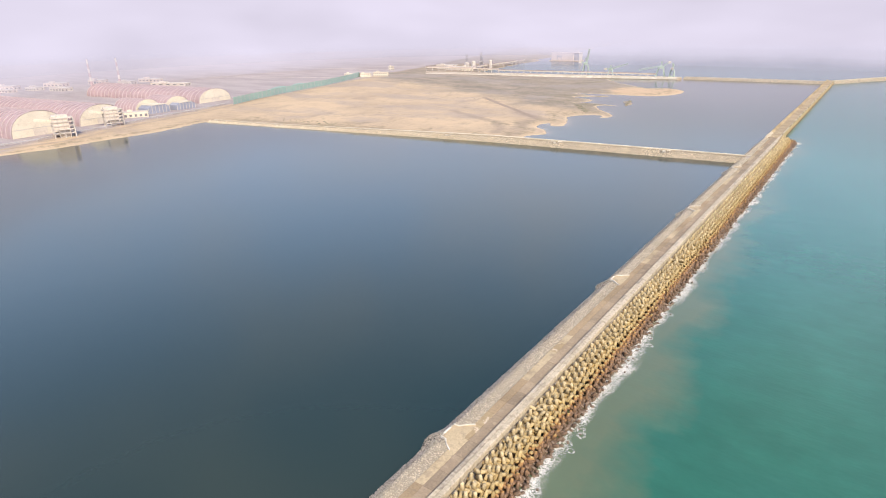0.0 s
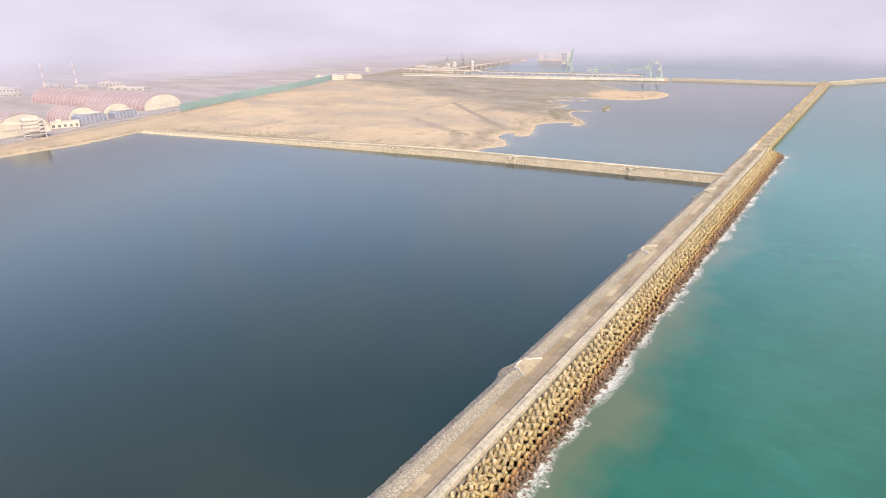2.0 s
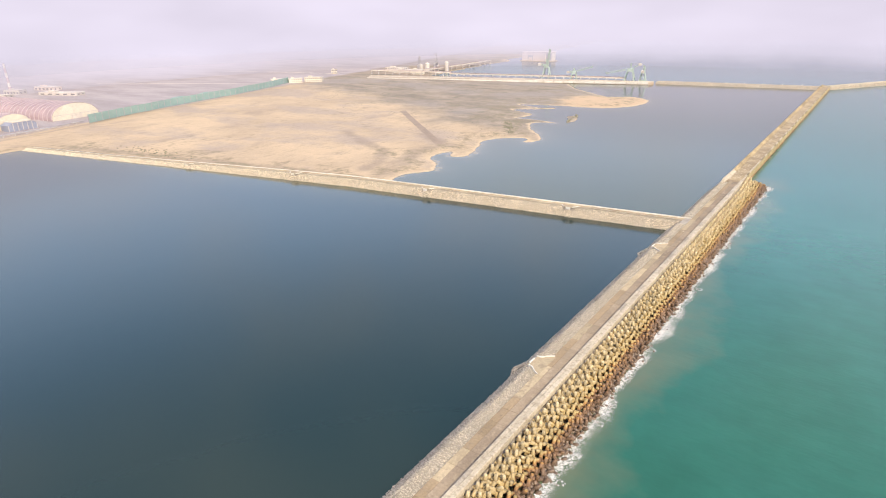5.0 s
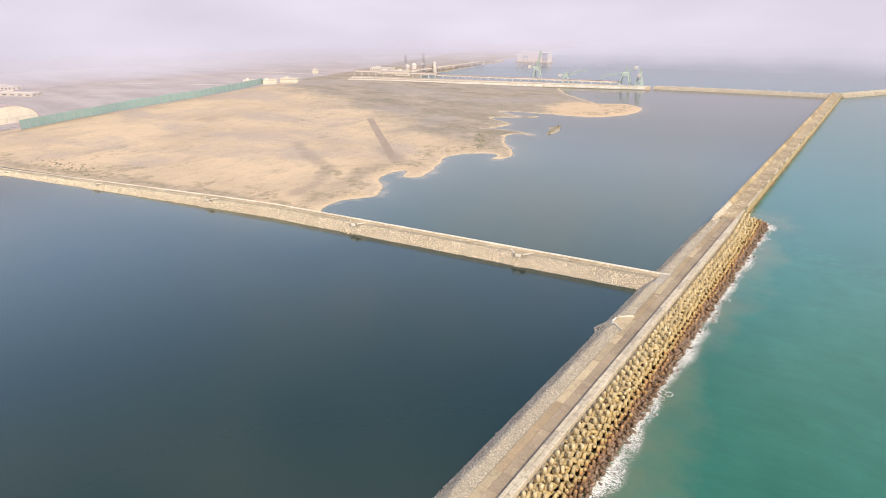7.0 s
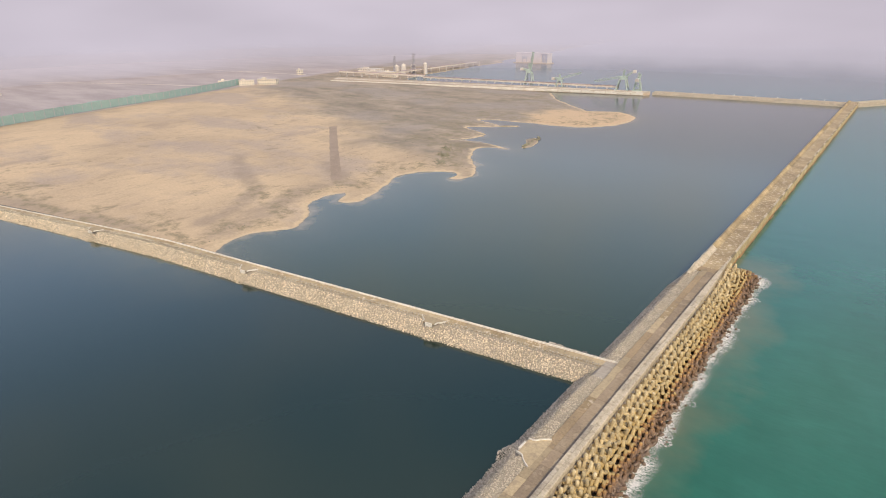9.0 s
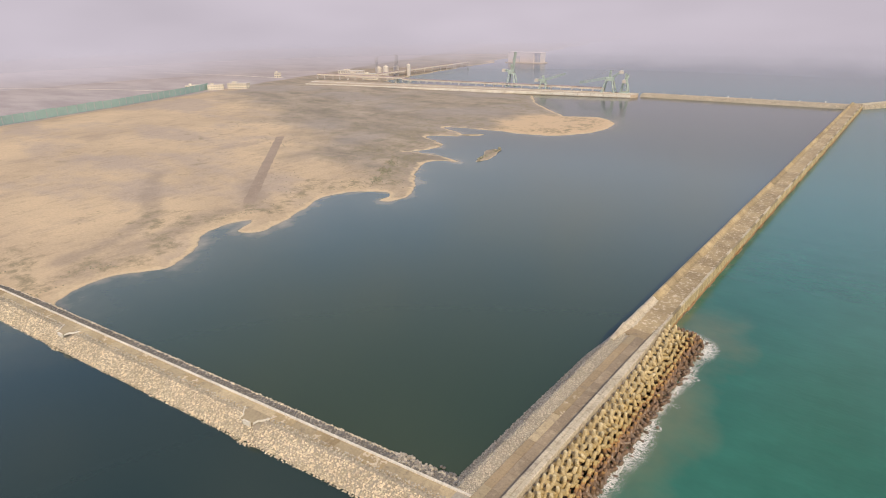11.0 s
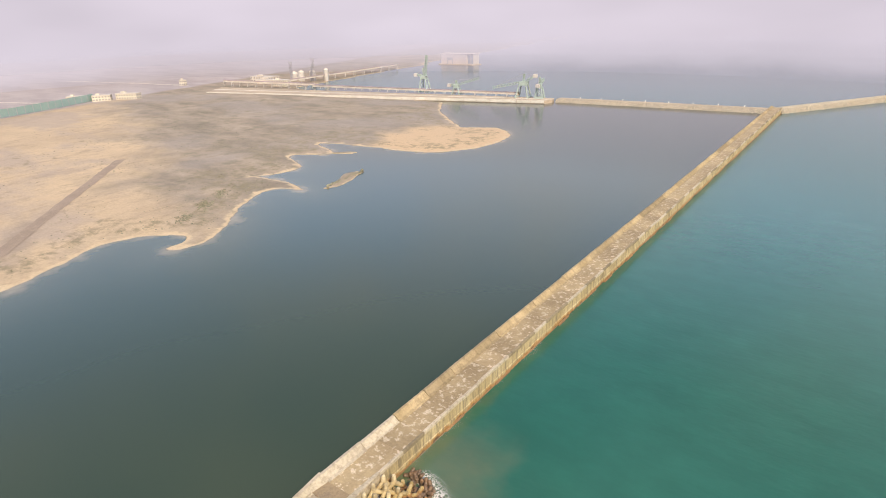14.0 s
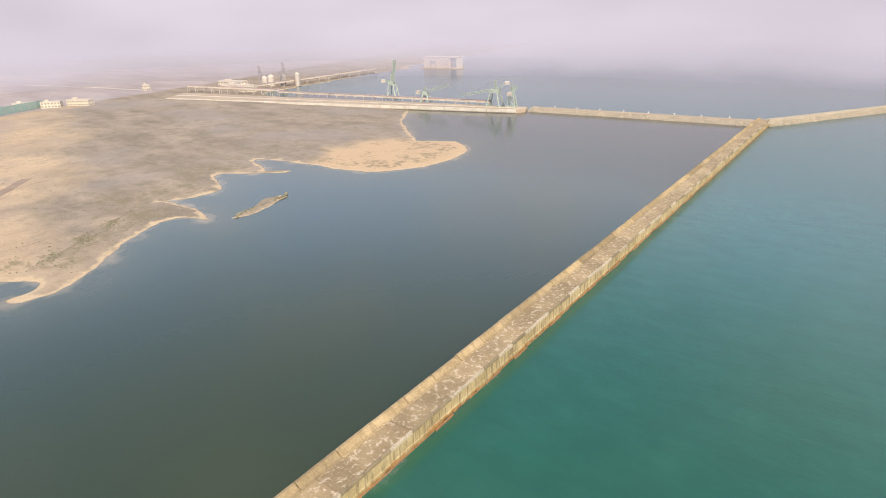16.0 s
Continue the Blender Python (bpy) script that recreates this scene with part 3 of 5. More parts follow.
CHANNELS = [([(-402, 577), (-345, 545), (-312, 530), (-291, 500), (-283, 476)], 7.0), ([(-288, 572), (-291, 546), (-279, 522), (-268, 500), (-264, 472)], 9.0),
            ([(-330, 600), (-300, 585), (-280, 575)], 8.0), ([(-300, 452), (-420, 430), (-560, 402)], 7.0)]


def build_land():
    xs = np.concatenate([np.linspace(-4900, -1500, 12)[:-1], np.linspace(-1500, -700, 50)[:-1], np.arange(-700, -395, 5.0), np.arange(-395, -214, 2.5)])
    ys = np.concatenate([np.linspace(-900, 120, 16)[:-1], np.arange(120, 400, 7.0), np.arange(400, 980, 2.8), np.linspace(980, 1400, 45)[:-1], np.linspace(1400, 4800, 14)])
    X, Y = np.meshgrid(xs, ys)
    v = np.stack([X.ravel(), Y.ravel(), land_height(X, Y).ravel()], 1)
    w = len(xs)
    i = (np.arange(len(ys) - 1)[:, None] * w + np.arange(w - 1)[None]).ravel()
    ob = structure("ground", fast_mesh("ground", v, np.stack([i, i + 1, i + w + 1, i + w], 1), M_LAND, True), M_LAND,
                     "dry tan sand flats with dull scrub and a ragged beach", "ground")
    damp = np.zeros(X.shape)
    for line, width in CHANNELS:
        for (ax, ay), (bx, by) in zip(line, line[1:]):
            ex, ey = bx - ax, by - ay
            t = np.clip(((X - ax) * ex + (Y - ay) * ey) / (ex * ex + ey * ey), 0, 1)
            damp = np.maximum(damp, np.exp(-(np.hypot(X - ax - t * ex, Y - ay - t * ey) / width) ** 2))
    ob.data.attributes.new("damp", "FLOAT", "POINT").data.foreach_set("value", damp.ravel().astype(np.float32))


build_land()


def build_lagoon():
    xs = np.concatenate([np.arange(-640, -340, 10.0), np.arange(-340, -205, 2.5), np.arange(-205, -60, 9.0), [-61.0]])
    ys = np.concatenate([np.linspace(-900, 100, 12)[:-1], np.arange(100, 440, 10.0), np.arange(440, 975, 3.0), np.arange(975, 1133, 10.0), [1133.0]])
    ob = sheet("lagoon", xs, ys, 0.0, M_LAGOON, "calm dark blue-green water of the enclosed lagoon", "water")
    X, Y = np.meshgrid(xs, ys)
    shallow = np.exp(np.minimum(coast_distance(X, Y), 0) / 19.0).ravel()
    ob.data.attributes.new("shallow", "FLOAT", "POINT").data.foreach_set("value", shallow.astype(np.float32))


build_lagoon()


def ground_at(x, y):
    return float(land_height(np.array([x]), np.array([y]))[0])


def islet():
    """A narrow weedy bank off the spit, and a small one by the inner bay."""
    for cx, cy, a, b, turn, h in ((-253, 757, 24, 5.5, 103, 0.9), (-309, 812, 11, 3.5, 20, 0.6)):
        vs, fs = [(cx, cy, h)], []
        rows, n = 5, 36
        c, s = math.cos(radians(turn)), math.sin(radians(turn))
        for j in range(1, rows + 1):
            for i in range(n):
                t = 2 * math.pi * i / n
                r = j / rows * (1 + 0.16 * math.sin(3 * t + cx) + 0.09 * math.sin(7 * t))
                px, py = a * r * math.cos(t), b * r * math.sin(t)
                py += 2.2 * math.sin(px * 0.13)
                vs.append((cx + px * c - py * s, cy + px * s + py * c, h * (1 - (j / rows) ** 2) - (0.5 if j == rows else 0) + 0.1 * math.sin(i * 2.3 + j)))
        for i in range(n):
            fs.append((0, 1 + i, 1 + (i + 1) % n))
        for j in range(rows - 1):
            for i in range(n):
                k = (i + 1) % n
                fs.append((1 + j * n + i, 1 + (j + 1) * n + i, 1 + (j + 1) * n + k, 1 + j * n + k))
        structure("islet", Geo().add(vs, fs), M_LAND, "low sandy bank with weeds in the lagoon", "islet", True)


islet()


def ribbon(name, pts, width, lift, material, label, category):
    """A strip of ground along a line, laid over the land."""
    p = [Vector((x, y)) for x, y in pts]
    fine = []
    for a, b in zip(p, p[1:]):
        n = max(2, int((b - a).length / 6))
        fine += [a.lerp(b, i / n) for i in range(n)]
    fine.append(p[-1])
    cols = 5
    vs, fs = [], []
    for j, q in enumerate(fine):
        d = (fine[min(j + 1, len(fine) - 1)] - fine[max(j - 1, 0)]).normalized()
        s = Vector((-d.y, d.x))
        w = width * (1 + 0.06 * math.sin(j * 1.7) + 0.05 * math.sin(j * 4.1))
        for i in range(cols):
            r = q + s * w * (i / (cols - 1) - 0.5)
            vs.append((r.x, r.y, ground_at(r.x, r.y) + lift))
    for j in range(len(fine) - 1):
        for i in range(cols - 1):
            k = j * cols + i
            fs.append((k, k + 1, k + cols + 1, k + cols))
    return structure(name, Geo().add(vs, fs), material, label, category, True)


ribbon("dirt_track", [(-438, 706), (-360, 636), (-290, 574)], 6.8, 0.14, M_TRACK, "straight dark dirt track across the sand", "track")
ribbon("shore_road", [(-600, 120), (-596, 190), (-592, 232), (-612, 290), (-634, 358), (-660, 450), (-700, 545), (-738, 690), (-800, 860)], 5.5, 0.2, M_FAINT, "dusty road along the shore below the sheds", "road")

ribbon("far_road", [(-872, 1036), (-1000, 1018), (-1180, 985)], 5.0, 0.25, M_GALLERY, "pale straight road over the far flats", "road")
ribbon("far_road", [(-845, 830), (-960, 790), (-1150, 700)], 5.0, 0.25, M_GALLERY, "pale road behind the cream blocks", "road")


def scrub():
    rng = np.random.default_rng(11)
    n = 9000
    x, y = rng.uniform(-660, -225, n), rng.uniform(560, 1010, n)
    d = coast_distance(x, y)
    clump = np.sin(x * 0.045 + 2 * np.sin(y * 0.03)) * np.sin(y * 0.05 + x * 0.02) + rng.normal(0, 0.35, n)
    keep = (d > 5) & (y + 0.42 * x > 475 + rng.uniform(-40, 40, n)) & (clump > 0.15) & (np.hypot(x + 255, y - 893) > 55)
    x, y = x[keep], y[keep]
    # brush along the top of the beach
    n2 = 3500
    x2, y2 = rng.uniform(-300, -225, n2), rng.uniform(455, 735, n2)
    d2 = coast_distance(x2, y2) + rng.normal(0, 1.2, n2)
    k2 = (d2 > 7) & (d2 < 15) & (np.sin(x2 * 0.11 + y2 * 0.09) + rng.normal(0, 0.4, n2) > 0.35)
    x, y = np.concatenate([x, x2[k2]]), np.concatenate([y, y2[k2]])
    # weeds along the old bank behind the beach
    n3 = 1400
    f = rng.uniform(0, 1, n3)
    x3, y3 = -262 - 40 * f ** 1.2 + rng.normal(0, 2.4, n3), 640 + 66 * f + rng.normal(0, 2.4, n3)
    k3 = np.sin(y3 * 0.33) + np.sin(y3 * 0.87 + x3) * 0.6 + rng.normal(0, 0.5, n3) > 0.1
    x, y = np.concatenate([x, x3[k3]]), np.concatenate([y, y3[k3]])
    size = rng.uniform(0.2, 0.55, len(x))
    return structure("scrub", lumps("scrub", np.stack([x, y, land_height(x, y) + 0.1], 1), size, M_SCRUB, 0.4, rng), M_SCRUB, "low dry olive-brown scrub scattered on the flats", "scrub", kind="stuff")


scrub()
tagged(new("scrub", lumps("scrub", [(-253 - 0.11 * i + random.uniform(-2.5, 2.5), 757 + i * 0.6, 0.7) for i in range(-36, 36)], [random.uniform(0.4, 1.0) for i in range(72)], M_SCRUB, 0.6)),
       "green weeds along the narrow bank in the lagoon", "scrub", kind="stuff")

# ---- the breakwater ----
Y0, YJ, YT, YE = 10.0, 560.0, 574.0, 1150.0   # start, end of the crown wall, end of the armour, elbow
BAYS = [94, 205, 316, 427]


def section(y, pts):
    return [(x, y, z) for x, z in pts]


def breakwater_core():
    south = [(-74, -4), (-71.6, -0.3), (-66.3, 4.55), (-54.9, 4.5), (-54.9, 2.4), (-47.6, -2.2), (-45, -4)]
    mid = [(-70, -4), (-69, -0.2), (-66.6, 4.55), (-56.9, 4.55), (-56.9, 3.8), (-56.8, -0.6), (-56.7, -4)]
    north = [(-68, -4), (-67.5, -0.2), (-67.4, 4.9), (-57.0, 4.9), (-57.0, 3.8), (-56.8, -0.6), (-56.7, -4)]
    rings = [section(Y0, south), section(540, south), section(YJ, [(a * 0.3 + c * 0.7, b * 0.3 + d * 0.7) for (a, b), (c, d) in zip(south, mid)]), section(YT + 2, mid), section(YT + 6, north), section(YE, north)]
    return structure("breakwater", Geo().sweep(rings), M_CORE, "long concrete and rubble breakwater between lagoon and sea", "breakwater")


breakwater = breakwater_core()


def armour_unit():
    """A four-legged concrete block, one leg up."""
    g = Geo()
    dirs = [Vector((0, 0, 1))] + [Vector((math.cos(a) * 0.943, math.sin(a) * 0.943, -0.333)) for a in (0.3, 0.3 + 2.094, 0.3 + 4.189)]
    for d in dirs:
        s = d.orthogonal().normalized()
        u = d.cross(s)
        rings = []
        for r, l in ((0.57, 0.0), (0.43, 1.80), (0.31, 2.0)):
            rings.append([d * l + (s * math.cos(i * math.pi / 4) + u * math.sin(i * math.pi / 4)) * r for i in range(8)])
        g.sweep(rings)
    return g.mesh("tetrapod", M_ARMOUR)


# row by row down the slope: x, z, lean along the wall, share of tumbled blocks
ARMOUR_ROWS = [(-53.6, 3.95, 0.0, 0.02), (-51.9, 3.6, 0.0, 0.04), (-50.4, 3.0, 0.1, 0.32), (-49.1, 2.35, -0.95, 0.06), (-47.8, 1.5, -0.95, 0.06), (-46.6, 0.7, -0.7, 0.3), (-45.6, 0.0, 0.3, 0.9), (-44.9, -0.7, 0.3, 1.0),
               (-52.7, 1.5, 0.0, 0.2), (-51.0, 0.9, 0.2, 0.4), (-49.6, 0.1, 0.0, 0.4)]


def armour():
    rng = np.random.default_rng(5)
    me = armour_unit()
    bv = np.array([v.co[:] for v in me.vertices])
    polys = [tuple(p.vertices) for p in me.polygons]
    tri = np.array([(p[0], p[i], p[i + 1]) for p in polys for i in range(1, len(p) - 1)])
    slope = thing("armour_slope", "slope of pale concrete tetrapods, rust-brown at the tide line", "breakwater armour", kind="structure")
    pitch = 3.08
    far_v, far_f, count, single = [], [], 0, 0
    for j, (rx, rz, lean, loose) in enumerate(ARMOUR_ROWS):
        f = min(j, 6) / 6
        step = pitch if j not in (5, 6, 7) else 2.2
        for i in range(int((YT - Y0) / step) + 1):
            y = Y0 + (i + 0.5 * (j % 2)) * step + rng.normal(0, 0.12)
            if y > YT - 1.5 - 3 * (1 - f):
                continue
            x = rx - (0.7 * f * max(0.0, 1 - y / 380)) - 1.9 * (1 - f) * max(0.0, (y - 535) / 39) + rng.normal(0, 0.12)
            z = rz + rng.normal(0, 0.10)
            wild = rng.random() < loose
            turn = Euler((rng.normal(lean, 0.8 if wild else 0.06), rng.normal(0.05, 0.6 if wild else 0.06), rng.normal(0.25, 0.12)))
            if wild:
                turn.z += rng.random() * 6
            m = Matrix.LocRotScale((x, y, z), turn, (1.0,) * 3)
            if 430 < y < YT and single < 330:
                ob = part("tetrapod", me, M_ARMOUR, slope)
                ob.matrix_world = m
                single += 1
                continue
            mm = np.array(m)
            far_v.append(bv @ mm[:3, :3].T + mm[:3, 3])
            far_f.append(tri + count * len(bv))
            count += 1
    # brown blocks round the end of the slope
    for i in range(26):
        a = rng.uniform(0.2, 1.5)
        m = np.array(Matrix.LocRotScale((-54.5 + 8.2 * math.cos(a) + rng.normal(0, 0.4), YT - 3.5 + 5.0 * math.sin(a) + rng.normal(0, 0.4), rng.normal(-0.3, 0.3)), Euler(tuple(rng.uniform(0, 6, 3))), (0.95,) * 3))
        far_v.append(bv @ m[:3, :3].T + m[:3, 3])
        far_f.append(tri + count * len(bv))
        count += 1
    # strays in the shallows at the foot
    ring = Geo()
    for i in range(55):
        y = rng.uniform(Y0, YT)
        sx = -42.4 + rng.uniform(-0.9, 0.9)
        r0, r1 = rng.uniform(0.55, 0.8), rng.uniform(0.95, 1.3)
        edge = [(math.cos(k * 0.3927), math.sin(k * 0.3927), 1 + rng.normal(0, 0.08), 1 + rng.normal(0, 0.12)) for k in range(16)]
        ring.add([(sx + e[0] * r0 * e[2], y + e[1] * r0 * e[2], 0.03) for e in edge] + [(sx + e[0] * r1 * e[3], y + e[1] * r1 * e[3], 0.03) for e in edge],
                 [(k, (k + 1) % 16, 16 + (k + 1) % 16, 16 + k) for k in range(16)])
        m = np.array(Matrix.LocRotScale((sx, y, -0.95 + rng.normal(0, 0.15)), Euler(tuple(rng.uniform(0, 6, 3))), (0.7,) * 3))
        far_v.append(bv @ m[:3, :3].T + m[:3, 3])
        far_f.append(tri + count * len(bv))
        count += 1
    field = part("tetrapod_field", fast_mesh("tetrapod_field", np.concatenate(far_v), np.concatenate(far_f), M_ARMOUR), M_ARMOUR, slope)
    tagged(field, kind="stuff")
    structure("foam_rings", ring, M_FOAMRING, "rings of foam round sunken blocks off the breakwater", "foam", kind="stuff")


armour()


def foam():
    """The wash along the foot of the blocks, and round their end."""
    def strip(line, reach, u0):
        vs, fs, uv = [], [], []
        for j, (x, y) in enumerate(line):
            a, b = line[max(j - 1, 0)], line[min(j + 1, len(line) - 1)]
            d = Vector((b[0] - a[0], b[1] - a[1])).normalized()
            n = Vector((d.y, -d.x))
            w = reach + 1.2 * math.sin(y * 0.09) + 0.6 * math.sin(y * 0.37) + (0.4 if YT - 6 < y < YT + 4 else 0)
            for i in range(5):
                t = i / 4
                vs.append((x + n.x * (w * t - 0.6), y + n.y * (w * t - 0.6), 0.02))
                uv.append((u0 + (1 - u0) * t, y * 0.1))
        for j in range(len(line) - 1):
            for i in range(4):
                k = j * 5 + i
                fs.append((k, k + 1, k + 6, k + 5))
        me = fast_mesh("sea_foam", vs, fs, M_FOAM)
        layer = me.uv_layers.new(name="UVMap")
        for l in me.loops:
            layer.data[l.index].uv = uv[l.vertex_index]
        return me

    line = [(-45.2 + min(y / 380, 1.0) * 0.8 + 0.4 * math.sin(y * 0.21), y) for y in np.arange(Y0, YT - 3, 3.0)]
    line += [(-44.4 - 10.0 * (1 - math.cos(a)), YT - 3 + 4.0 * math.sin(a)) for a in np.linspace(0, 1.45, 9)]
    structure("sea_foam", strip(line, 5.0, 0.0), M_FOAM, "white wash breaking along the foot of the tetrapods", "foam", kind="stuff")
    wall = [(-56.0, y) for y in np.arange(YT + 4, 690, 3.0)]
    structure("sea_foam", strip(wall, 4.4, 0.76), M_FOAM, "thin streaks of foam along the sea wall", "foam", kind="stuff")


foam()


def inner_slope():
    """Quarry stone on the lagoon side."""
    rng = np.random.default_rng(21)
    pts, size, pts2, size2 = [], [], [], []
    for y in np.arange(Y0, 578, 0.40):
        k = min(max((y - 545) / 30, 0), 1)
        bay = max(math.exp(-((y - b) / 3.2) ** 2) for b in BAYS)
        for t in np.arange(0, 1.0, 0.034):
            toe = -71.9 + 3.9 * k - 1.7 * bay
            top = -62.6 - 4.2 * k
            x = toe + (top - toe) * t + rng.normal(0, 0.10)
            zz = -0.25 + min(t * 1.75, 1.0) * 4.98
            if bay > 0.3 and x > -67.4:
                continue
            if 464 < y < 473.5 and x > -67.5:
                continue
            p = (x, y + rng.normal(0, 0.2), zz + rng.normal(0, 0.05))
            s = rng.uniform(0.15, 0.30)
            if t < 0.45:
                pts.append(p), size.append(s)
            else:
                pts2.append(p), size2.append(s * 0.85)
    structure("stone_slope", lumps("stone_slope", pts, size, M_ROCKGREY, 0.65, rng), M_ROCKGREY, "grey quarry stones at the lagoon edge of the breakwater", "stones", kind="stuff")
    structure("stone_slope", lumps("stone_slope", pts2, size2, M_ROCKUP, 0.6, rng), M_ROCKUP, "pale quarry stones along the breakwater road", "stones", kind="stuff")


M_ROCKUP = weathered("pale_grey_rock", (0.58, 0.50, 0.38), (0.51, 0.435, 0.325), (0.36, 0.30, 0.225), vary=0.26, island=True, big=0.2, bump=0.5)
inner_slope()


def slabs():
    """Road slabs, crown wall blocks, the northern deck and its parapet."""
    def shared(name, x0, x1, ln, z0, z1, ch, mat):
        return Geo().box(x0, x1, 0.02, ln - 0.02, z0, z1, ch).mesh(name, mat)

    rng = np.random.default_rng(2)
    # dark: strip by the crown wall, part of its shadow in the colour
    pale, dark = shared("road_slab", -63.0, -60.85, 6, 4.4, 5.0, 0.02, M_ROAD), shared("road_slab", -60.80, -57.3, 6, 4.4, 5.0, 0.02, M_ROADDARKSHADE)
    mid = shared("road_slab", -63.0, -60.85, 6, 4.4, 5.0, 0.02, M_ROADMID)
    pale2 = shared("road_slab", -63.0, -60.85, 6, 4.4, 5.0, 0.02, M_NDECK)
    crown = Geo()
    crown.sweep([[(-56.15, y, 4.3), (-54.9, y, 4.3), (-54.9, y, 6.08), (-55.04, y, 6.22), (-56.05, y, 6.22), (-56.15, y, 6.12)] for y in (0.012, 5.988)])
    crown = crown.mesh("crown_block", M_CROWN)
    inner = Geo().sweep([[(-57.3, y, 4.3), (-56.17, y, 4.3), (-56.155, y, 6.19), (-57.15, y, 6.19), (-57.3, y, 6.05)] for y in (0.012, 5.988)])
    inner = [inner.mesh("crown_step", m) for m in (M_CROWN, M_CROWN, M_CROWN, M_STEP)]
    left, tone = 0, pale
    for i in range(int((YJ - Y0) / 6)):
        y = Y0 + 6 * i
        if left == 0:
            tone = (mid, pale, mid, pale2, pale)[rng.integers(0, 5)]
            left = int(rng.integers(1, 4)) + (2 if tone is mid else 0)
        left -= 1
        for me in (tone, dark):
            part("road_slab", me, M_ROAD, breakwater).location = (0, y, rng.normal(0, 0.012))
        if y + 6 > 529:
            continue
        part("crown_block", crown, M_CROWN, breakwater).location = (0, y, rng.normal(0, 0.012))
        part("crown_step", inner[rng.integers(0, 4)], M_STEP, breakwater).location = (0, y, rng.normal(0.0, 0.012))
    # the crown wall bends in and narrows towards its end
    for i in range(6):
        rings = []
        for y in (526 + 7 * i + 0.03, 526 + 7 * i + 6.97):
            k = (y - 526) / 42
            x0, x1, z = -57.3 - 0.05 * k, -54.9 - 1.6 * k * k, 6.22 - 0.85 * k * k
            rings.append([(x0, y, 4.3), (x1, y, 3.0), (x1, y, z - 0.13), (x1 - 0.12, y, z), (x0 + 0.15, y, z), (x0, y, z - 0.15)])
        part("crown_block", Geo().sweep(rings), M_CROWN, breakwater)
    deck = shared("deck_slab", -67.0, -57.35, 8, 4.5, 5.0, 0.02, M_NDECK)
    kerb = Geo().sweep([[(-57.4, y, 4.4), (-56.62, y, 4.4), (-56.62, y, 5.18), (-56.7, y, 5.26), (-57.25, y, 5.26), (-57.4, y, 5.1)] for y in (0.03, 7.97)]).mesh("edge_kerb", M_KERB)
    kerb2 = kerb.copy()
    kerb2.materials[0] = M_CROWN
    first = 568
    face = Geo().sweep([[(-57.1, y, -3), (-56.5, y, -3), (-56.5, y, 1.5), (-56.66, y, 1.7), (-56.66, y, 4.38), (-57.1, y, 4.38)] for y in (0.03, 7.97)]).mesh("wall_block", M_SEAWALL)
    ledge = Geo().sweep([[(-56.6, y, -3), (-56.15, y, -3), (-56.15, y, 0.28), (-56.25, y, 0.4), (-56.6, y, 0.45)] for y in (0.08, 7.9)]).mesh("foot_ledge", M_RUST)
    for i in range(int((YE - YJ) / 8)):
        y = YJ + 8 * i
        part("deck_slab", deck, M_NDECK, breakwater).location = (0, y, rng.normal(0, 0.015))
        if y < first:
            continue
        part("edge_kerb", (kerb, kerb2, kerb)[i % 3] if rng.random() < 0.8 else kerb2, M_PARAPET, breakwater).location = (rng.normal(0, 0.05), y, rng.normal(-0.05, 0.08))
        part("wall_block", face, M_SEAWALL, breakwater).location = (rng.normal(0, 0.04), y, 0)
        part("foot_ledge", ledge, M_RUST, breakwater).location = (rng.normal(-0.1, 0.2), y, rng.normal(-0.15, 0.15))
    pan = Geo().sweep([[(-67.0, y, 3.2), (-63.8, y, 4.4), (-63.8, y, 5.06), (-64.6, y, 5.2), (-65.6, y, 6.05), (-65.75, y, 6.24), (-66.4, y, 6.24), (-66.55, y, 6.12)] for y in (0.04, 11.8)]).mesh("parapet_panel", M_PARAPET)
    pale_pan = pan.copy()
    pale_pan.materials[0] = M_CROWN
    for i in range(int((YE - 560) / 12)):
        y = 560 + 12 * i
        ob = part("parapet_panel", pale_pan if i < 2 else pan, M_PARAPET, breakwater)
        ob.location = (rng.normal(0, 0.06), y, rng.normal(0, 0.05))
    # the parapet's low, pale first length
    g = Geo()
    g.sweep([section(550, [(-66.7, 4.3), (-65.7, 4.3), (-65.7, 5.1), (-65.9, 5.25), (-66.7, 5.25)]), section(560, [(-67.2, 4.3), (-64.2, 4.3), (-64.2, 5.1), (-65.9, 6.35), (-66.8, 6.35)])])
    part("parapet_ramp", g, M_CROWN, breakwater, "pale new concrete ramp end of the parapet")
    # wedge that carries the deck from the wide to the narrow part
    g = Geo().hexa([(-66.8, 556, 4.3), (-57.2, 556, 4.3), (-57.3, YT + 2, 4.3), (-66.8, YT + 2, 4.3)], [(-66.8, 556, 4.985), (-57.2, 556, 4.985), (-57.3, YT + 2, 4.985), (-66.8, YT + 2, 4.985)])
    part("road_slab", g, M_ROADMID, breakwater)


slabs()


